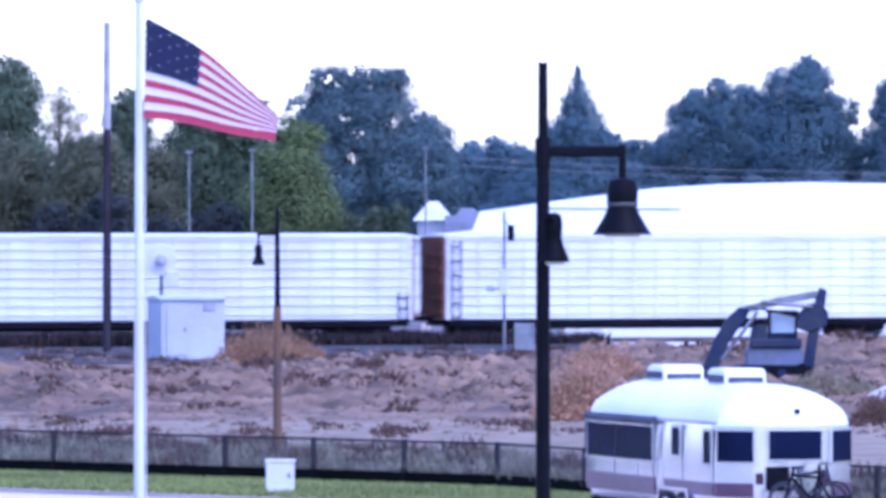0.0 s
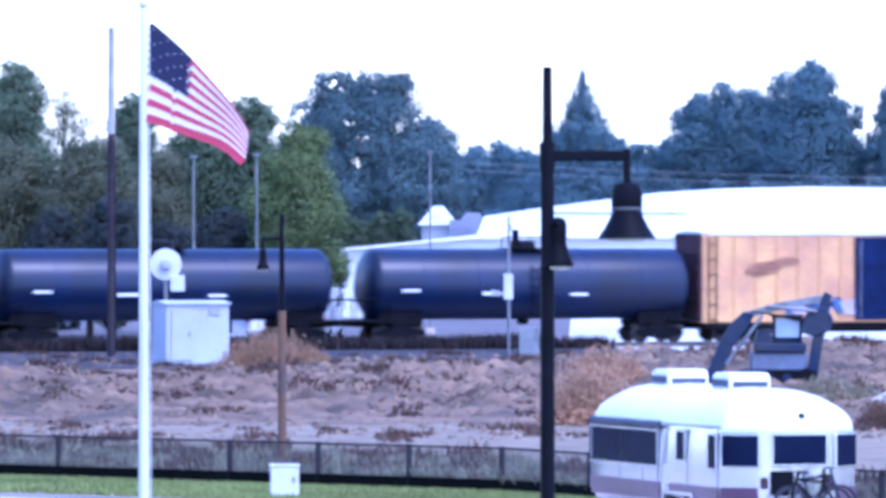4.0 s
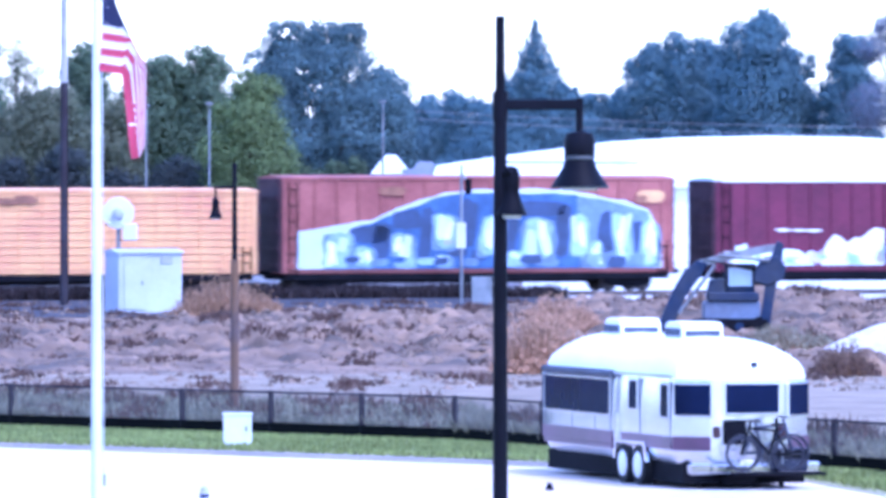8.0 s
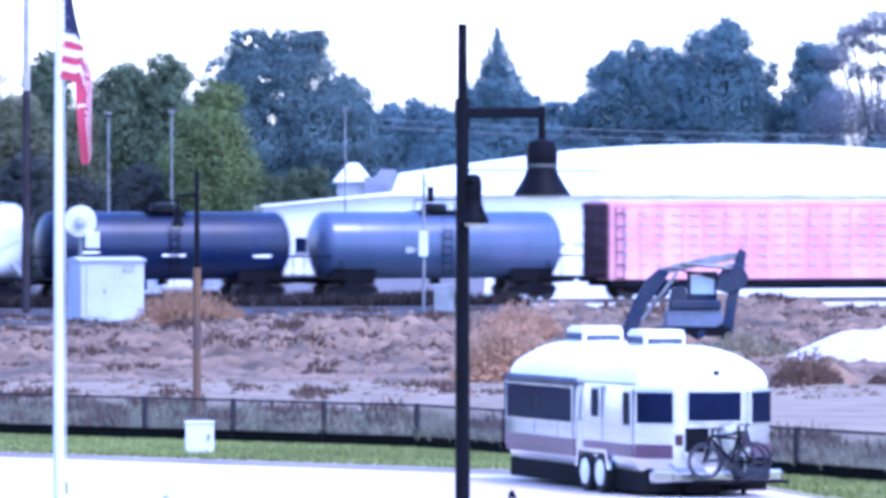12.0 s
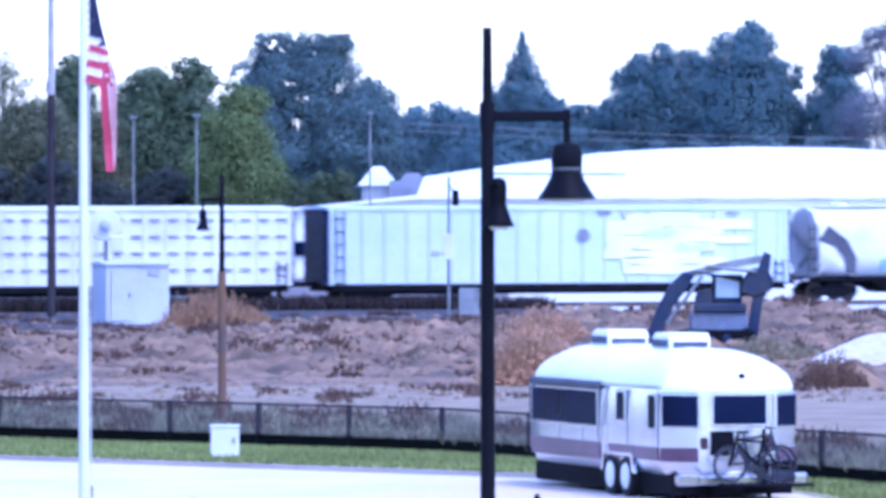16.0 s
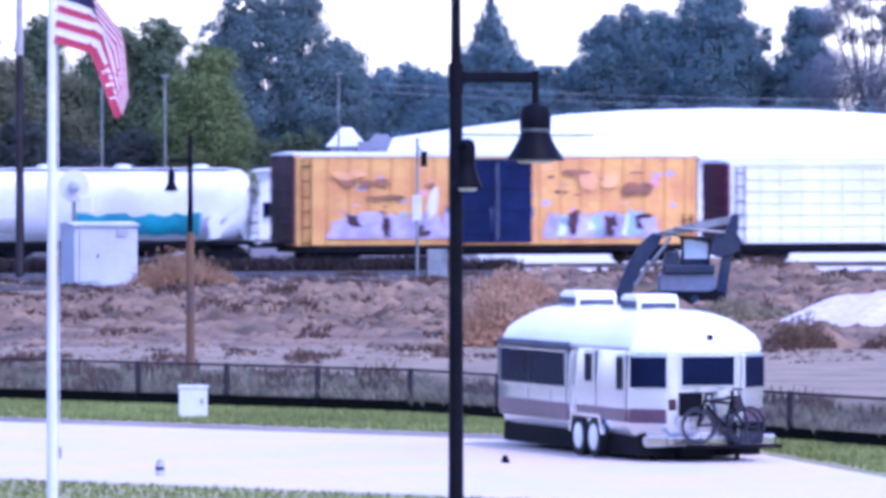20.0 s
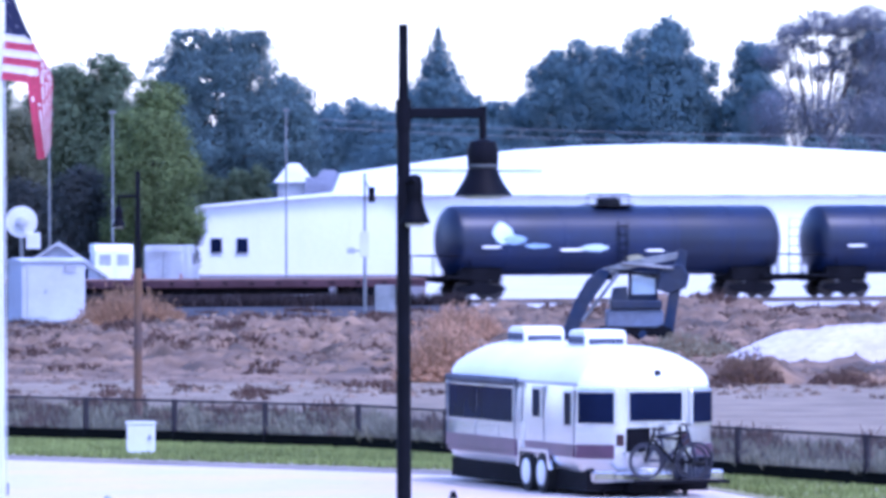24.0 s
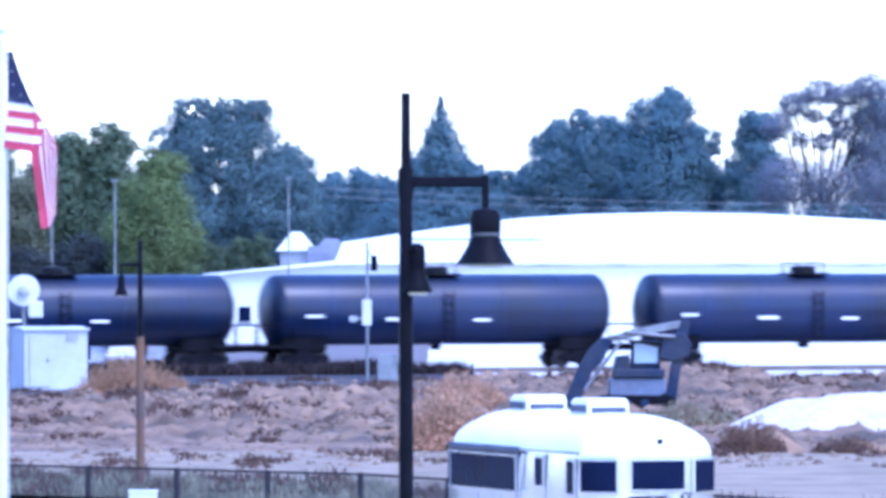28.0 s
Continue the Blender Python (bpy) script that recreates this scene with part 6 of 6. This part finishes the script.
# ---- travel trailer ----
AWNING_AND_SHADE = shade("grey_awning_cloth_and_shade", (0.07, 0.08, 0.11), 0.8, 0, 0.2, 9, 0.8, 0.1)
TAIL = shade("tail_lens", (0.04, 0.008, 0.012), 0.4)
BIKE = shade("grey_blue_bicycle_paint", (0.014, 0.02, 0.05), 0.5, 0.0, 0.2, 8, 1.0, 0.0)
TYRE = shade("dusty_tyre", (0.02, 0.022, 0.035), 0.85, 0, 0.3, 8, 1.0, 0.1)


def trailer():
    t = thing("travel_trailer", pose(5.049, 124.069, 0.03, 0, 0, 16.7), "silver rounded travel trailer with a white roof and maroon stripes", "travel trailer")
    length, half, low, belt, top = 8.3, 1.22, 0.43, 1.9, 2.56

    def section(s):
        e = min(s, length - s)
        k = min(1.0, e / 1.25)
        roof = belt + 0.02 + (top - belt) * math.sqrt(max(0.0, 1 - (1 - k) ** 2))
        c = min(1.0, e / 0.5)
        w = half * (0.56 + 0.44 * c ** 0.85)
        return w, roof

    nose = 8.85

    cuts = [0, 0.04, 0.12, 0.22, 0.34, 0.44, 0.5, 0.62, 0.9, 1.25, 2.5, 3.7, 5.0, 7.05, 7.4, 7.68, 7.8, 7.86, 7.96, 8.08, 8.18, 8.26, 8.3]

    def hull(zs, arch, name, material, label=""):
        bm = bmesh.new()
        rows = []
        for s in cuts:
            w, roof = section(s)
            if arch:
                w *= 0.968
                ring = [(-w * math.cos(a), belt + (roof - belt) * math.sin(a) ** 0.9 if 0 < a < math.pi - 1e-6 else belt) for a in [math.pi * q / 14 for q in range(15)]]
            else:
                far = max(0.0, (s - 7.4) / (length - 7.4))
                w, s = (half * (1 - 0.5 * max(0.0, far) ** 2.4), 7.4 + (nose - 7.4) * far) if far else (w, s)
                drop = 1 - 0.3 * far ** 3
                ring = [(-w * f, low + (z - low) * drop) for z, f in zs] + [(w * f, low + (z - low) * drop) for z, f in reversed(zs)]
            rows.append([bm.verts.new((x, s, z)) for x, z in ring])
        for a, b in zip(rows, rows[1:]):
            for q in range(len(a) - 1):
                bm.faces.new((a[q], a[q + 1], b[q + 1], b[q]))
            bm.faces.new((a[-1], a[0], b[0], b[-1]))
        bm.faces.new(rows[0])
        bm.faces.new(list(reversed(rows[-1])))
        return part(name, bm, material, t, label, smooth=True)

    body = hull([(belt, 0.968), (1.68, 0.988), (1.35, 1.0), (0.8, 1.0), (0.6, 0.985), (low + 0.08, 0.96), (low, 0.9)], False, "body", ALU, "polished aluminium shell")
    # The sky's glare on the trailer's roof is put in as white colour.
    roof = hull(None, True, "roof", ROOFW, "roof coloured white for its glare")
    for s in (0.62, 2.3, 3.5, 4.85, 6.2, 7.65):
        w, r = section(s)
        for x in (-1, 1):
            block("panel_seam", (x * (w + 0.002), s, (belt + 0.7) / 2), (0.012, 0.03, belt - 0.75), GALV, body)
    block("drip_rail", (-half + 0.01, 2.2, belt + 0.02), (0.05, 3.2, 0.05), GREY, t)
    aw = bar("awning_roll", (-half - 0.03, 3.75, belt), (-half - 0.03, 7.75, belt), 0.065, AWNING_AND_SHADE, t, "rolled grey awning below the roof edge", seg=12)
    for s in (3.8, 7.7):
        bar("awning_arm", (-half - 0.05, s, 0.9), (-half - 0.05, s, belt), 0.018, GALV, aw)
    block("drip_rail", (half + 0.015, length / 2, belt + 0.02), (0.04, length - 1.3, 0.05), GREY, t)
    for s, h in ((3.0, 0.24), (6.45, 0.24)):
        _, r = section(s)
        bm = bmesh.new()
        prism(bm, [(-0.5, r - 0.1), (0.5, r - 0.1), (0.46, r + h - 0.05), (0.3, r + h), (-0.38, r + h), (-0.5, r + h - 0.08)], 0.75, Matrix.Translation((0, s, 0)) @ Matrix.Rotation(radians(90), 4, "Z"))
        bevelled(bm, 0.02)
        a = part("air_conditioner", bm, ROOFW, t, "white roof air conditioner")
        # Grilles set dark to stand for the shade strip below each unit.
        block("grille_and_shade", (-0.39, s, r + 0.06), (0.03, 0.8, 0.13), AWNING_AND_SHADE, a)
        block("grille_and_shade", (0, s - 0.49, r + 0.04), (0.64, 0.04, 0.1), AWNING_AND_SHADE, a)
    block("marker_lamp", (0.1, 0.045, 2.13), (0.1, 0.1, 0.09), UNDER, t, "small dark marker lamp", bevel=0.02)

    def side_window(s0, s1, z0, z1, side=-1):
        x = side * (half + 0.01)
        f = block("window", (x, (s0 + s1) / 2, (z0 + z1) / 2), (0.06, s1 - s0 + 0.1, z1 - z0 + 0.1), ALU, t, "aluminium-framed window", bevel=0.02)
        block("pane", (x + side * 0.022, (s0 + s1) / 2, (z0 + z1) / 2), (0.035, s1 - s0, z1 - z0), GLASS, f, "dark glass pane", bevel=0.008)
        return f

    side_window(3.95, 6.0, 1.18, 1.78)
    side_window(6.04, 7.85, 1.18, 1.78)
    side_window(0.68, 1.05, 1.22, 1.78)
    side_window(1.0, 2.4, 1.2, 1.78, 1)
    side_window(4.2, 6.4, 1.2, 1.78, 1)
    side_window(2.4, 2.8, 1.32, 1.8)
    block("locker_door", (-half - 0.005, 3.57, 1.02), (0.03, 0.3, 0.4), ALU, t, "bright aluminium locker door", bevel=0.01)
    # the end that shows: one wide pane between two round the corners
    w0 = section(0)[0]
    f = block("window", (0.04, -0.005, 1.55), (1.06, 0.06, 0.6), ALU, t, "aluminium-framed end window", bevel=0.02)
    block("pane", (0.04, -0.026, 1.55), (0.96, 0.035, 0.5), GLASS, f, "dark glass pane", bevel=0.01)
    for side in (-1, 1):
        m = Matrix.Rotation(radians(43 * side), 4, "Z")
        f = block("window", (side * 0.945, 0.22, 1.53), (0.76, 0.06, 0.62), ALU, t, "aluminium-framed corner window", bevel=0.02, m=m)
        block("pane", (side * 0.958, 0.206, 1.53), (0.68, 0.05, 0.53), GLASS, f, "dark glass pane", bevel=0.01, m=m)
    for s0, s1 in ((0.6, 3.3), (3.85, 7.9)):
        block("stripe", (-half * 0.995 - 0.012, (s0 + s1) / 2, 0.78), (0.03, s1 - s0, 0.22), STRIPE, t, "maroon stripe")
    block("lower_stripe", (-half * 0.985 - 0.012, 5.85, 0.62), (0.03, 4.0, 0.08), STRIPE, t, "maroon stripe")
    for side in (-1, 1):
        m = Matrix.Rotation(radians(43 * side), 4, "Z")
        block("stripe", (side * 0.965, 0.235, 0.78), (0.7, 0.05, 0.24), STRIPE, t, "maroon stripe", m=m)
        lamp = block("tail_light", (side * 0.6, -0.02, 0.98), (0.14, 0.06, 0.2), TAIL, t, "red tail light", bevel=0.02)
    block("hatch", (-0.28, -0.03, 0.98), (0.42, 0.05, 0.42), UNDER, t, "dark open hatch", bevel=0.02)
    bm = bmesh.new()
    box(bm, (0, -0.2, 0.36), (2.3, 0.14, 0.16))
    bevelled(bm, 0.03)
    b = part("bumper", bm, CHROME, t, "chrome bumper")
    for side in (-1, 1):
        block("bumper_end", (side * 0.98, -0.24, 0.37), (0.42, 0.14, 0.2), CHROME, b, bevel=0.04)
        block("bumper_arm", (side * 0.6, -0.05, 0.34), (0.1, 0.3, 0.1), UNDER, b)
    block("plate", (0.55, -0.28, 0.36), (0.3, 0.02, 0.14), WHITE, b, "pale blank plate")
    block("end_block", (-0.1, 0.35, 0.24), (0.6, 0.5, 0.38), UNDER, t, "dark block below the end", bevel=0.04)
    # Hung low and near black, it stands for the shade under the trailer.
    block("underbody_and_shade", (0, length / 2, 0.26), (2.2, length - 0.6, 0.34), UNDER, t)
    for s in (2.3, 3.15):
        for side in (-1, 1):
            x = side * (half - 0.08)
            bm = bmesh.new()
            rod(bm, (x - 0.12, s, 0.35), (x + 0.12, s, 0.35), 0.36, 0.36, 24)
            bevelled(bm, 0.02)
            w = part("wheel", bm, RUBBER, t, "black tyre", smooth=True)
            bm = bmesh.new()
            lathe(bm, [(0.23, 0), (0.22, 0.02), (0.1, 0.05)], 20, Matrix.Translation((x + side * 0.115, s, 0.35)) @ Matrix.Rotation(radians(90 * side), 4, "Y"))
            part("wheel_disc", bm, WHITE, w, "white wheel cover", smooth=True)
    bm = bmesh.new()
    prism(bm, [(1.78, 0.42), (1.9, 0.76), (3.55, 0.76), (3.67, 0.42), (3.55, 0.42), (3.45, 0.7), (2.0, 0.7), (1.9, 0.42)], 0.05, Matrix.Translation((-half - 0.03, 0, 0)) @ Matrix.Rotation(radians(90), 4, "Z"))
    part("wheel_arch", bm, CHROME, t, "bright wheel arch trim")
    for x in (-0.75, 0.75):
        j = bar("jack", (x, 0.5, 0.0), (x, 0.5, 0.36), 0.05, UNDER, t)
    for y in (6.9,):
        bar("hitch", (0.4, 8.15, 0.42), (0, 9.25, 0.42), 0.05, UNDER, t)
        bar("hitch", (-0.4, 8.15, 0.42), (0, 9.25, 0.42), 0.05, UNDER, t)
        bar("hitch_jack", (0, 9.05, 0.0), (0, 9.05, 0.8), 0.04, GALV, t)
    return t


trailer()


def bicycle(m, paint, label):
    t = thing("bicycle", m, label, "bicycle", "bicycles on the trailer's rack")
    for x in (-0.48, 0.48):
        bm = bmesh.new()
        lathe_ring = [(0.3, -0.025), (0.345, -0.025), (0.345, 0.025), (0.3, 0.025)]
        turn = Matrix.Translation((x, 0, 0.34)) @ Matrix.Rotation(radians(90), 4, "X")
        rings = [[bm.verts.new(turn @ Vector((r * math.cos(math.tau * k / 24), r * math.sin(math.tau * k / 24), z))) for k in range(24)] for r, z in lathe_ring]
        for q in range(4):
            a, b = rings[q], rings[(q + 1) % 4]
            for k in range(24):
                bm.faces.new((a[k], a[(k + 1) % 24], b[(k + 1) % 24], b[k]))
        w = part("wheel", bm, TYRE, t)
        bm = bmesh.new()
        for k in range(8):
            a = math.tau * k / 8
            rod(bm, (x, 0, 0.33), (x + 0.3 * math.cos(a), 0, 0.33 + 0.3 * math.sin(a)), 0.004, 0.004, 4)
        part("spokes", bm, GALV, w)
    bm = bmesh.new()
    for a, b in (((-0.5, 0.33), (-0.1, 0.35)), ((-0.5, 0.33), (-0.2, 0.8)), ((-0.1, 0.35), (-0.24, 0.9)), ((-0.1, 0.35), (0.34, 0.8)), ((-0.2, 0.8), (0.33, 0.86)), ((0.5, 0.33), (0.3, 0.98))):
        rod(bm, (a[0], 0, a[1]), (b[0], 0, b[1]), 0.027, 0.027, 6)
    part("frame", bm, paint, t)
    block("saddle", (-0.25, 0, 0.93), (0.24, 0.13, 0.05), RUBBER, t, bevel=0.02)
    bm = bmesh.new()
    rod(bm, (0.3, -0.28, 1.0), (0.3, 0.28, 1.0), 0.014, 0.014, 6)
    part("handlebar", bm, UNDER, t)


AXIS = pose(5.049, 124.069, 0.03, 0, 0, 16.7)
t = thing("bike_rack", AXIS @ pose(0.35, -0.45, 0.28), "dark steel bicycle rack behind the trailer", "bike rack")
for y in (0.0, -0.22):
    bar("tray", (-0.85, y, 0), (0.8, y, 0), 0.03, UNDER, t)
bar("upright", (0, 0.06, 0), (0, 0.06, 0.95), 0.03, UNDER, t)
bar("support", (0, 0.45, 0.0), (0, -0.25, 0.0), 0.03, UNDER, t)
bm = bmesh.new()
box(bm, (0, 0, 0.2), (0.62, 0.3, 0.4))
bevelled(bm, 0.06, 2)
bag = thing("gear_bag", AXIS @ pose(0.62, -0.28, 0.31), "dark blue padded gear bag on the trailer's rack", "bag")
part("bag_body", bm, BIKE, bag, smooth=True)
block("bag_flap", (0, -0.16, 0.3), (0.56, 0.03, 0.16), UNDER, bag, bevel=0.01)
bar("bag_strap", (-0.18, -0.17, 0.05), (-0.18, -0.17, 0.4), 0.02, GALV, bag, "pale strap")
bicycle(AXIS @ pose(0.17, -0.45, 0.33) @ Matrix.Scale(0.92, 4), BIKE, "dark blue bicycle on the trailer's rack")
bicycle(AXIS @ pose(0.05, -0.67, 0.33, 0, 0, 180) @ Matrix.Scale(0.86, 4), UNDER, "dark bicycle on the outside of the rack")


# ---- what moves ----
def flag_pose(t, i, j):
    for a, b in zip(FLAG_SHAPE, FLAG_SHAPE[1:]):
        if a[0] <= t <= b[0]:
            f = (t - a[0]) / (b[0] - a[0])
            f = f * f * (3 - 2 * f)
            xt, zt, xb, zb = [a[k] + (b[k] - a[k]) * f for k in range(1, 5)]
    v = (j + 0.5) / ROWS
    slack = max(0.0, min(1.0, (1.15 - xt) / 0.32))
    ex, ez = xt + (xb - xt) * v, -(zt + (zb - zt) * v)
    # in slack air each row runs level to a slanting fold, then down along it, and its end hangs
    reach = xt * (0.97 - 0.45 * v * v)
    bent = Vector((min(1.08 * v ** 1.4 * xt, reach), 0.0, -v * HOIST - 0.05))
    low = Vector((reach, 0.0, -1.3 - 0.12 * v))
    tip = Vector((xt * (0.95 - 0.22 * v), 0.0, -zt - 0.12 - (zb - zt) * (0.3 + 0.5 * v)))
    hoist = Vector((0.0, 0.0, -v * HOIST))
    lengths = (bent - hoist).length, (low - bent).length, (tip - low).length
    first, second = lengths[0] / sum(lengths), (lengths[0] + lengths[1]) / sum(lengths)

    def at(u):
        bend = 0.12 * math.sin(math.pi * u) * (1 - 0.4 * v)
        sway = 0.05 * u * math.sin(6.5 * u - 4.2 * t + 1.2 * v)
        wave = 0.03 * u * math.sin(3.1 * t + 2 * v)
        free = Vector((ex * u + bend * 0.7 + wave, sway * 2.2, hoist.z + (ez - hoist.z) * u + bend * 0.6 + sway))
        if slack == 0:
            return free
        if u < first:
            hung = hoist.lerp(bent, u / first)
        elif u < second:
            k = (u - first) / (second - first)
            hung = bent.lerp(low, k) - Vector((0.1 * xt * (1 - v) * math.sin(math.pi * k), 0, 0))
        else:
            hung = low.lerp(tip, (u - second) / (1 - second))
        hung += Vector((wave, sway * 1.5, 0.0))
        return free.lerp(hung, slack)

    p, q = at(i / COLS), at((i + 1) / COLS)
    d = q - p
    seg = FLY / COLS
    mid = (p + q) / 2 + Vector((0, -0.008 * (j - 6) - (0.004 if j % 2 == 0 else 0.0) * slack + 0.003 * (i % 2), 0))
    mid -= d.normalized() * max(0.0, seg - d.length) * 0.5
    turn = Matrix.Rotation(-math.atan2(d.z, max(1e-4, d.x)), 4, "Y") @ Matrix.Rotation(math.asin(max(-0.9, min(0.9, d.y / seg))), 4, "Z")
    return Matrix.Translation(mid) @ turn


def motions():
    for car, along in TRAIN:
        walk(car, [(t, LINE @ pose(along - SPEED * t, 0, RAIL_Z)) for t in (0.0, 7.0, 14.0, 21.0, 28.0)])
    for o, i, j in PIECES:
        walk(o, [(k * 0.5, flag_pose(k * 0.5, i, j)) for k in range(57)])


motions()
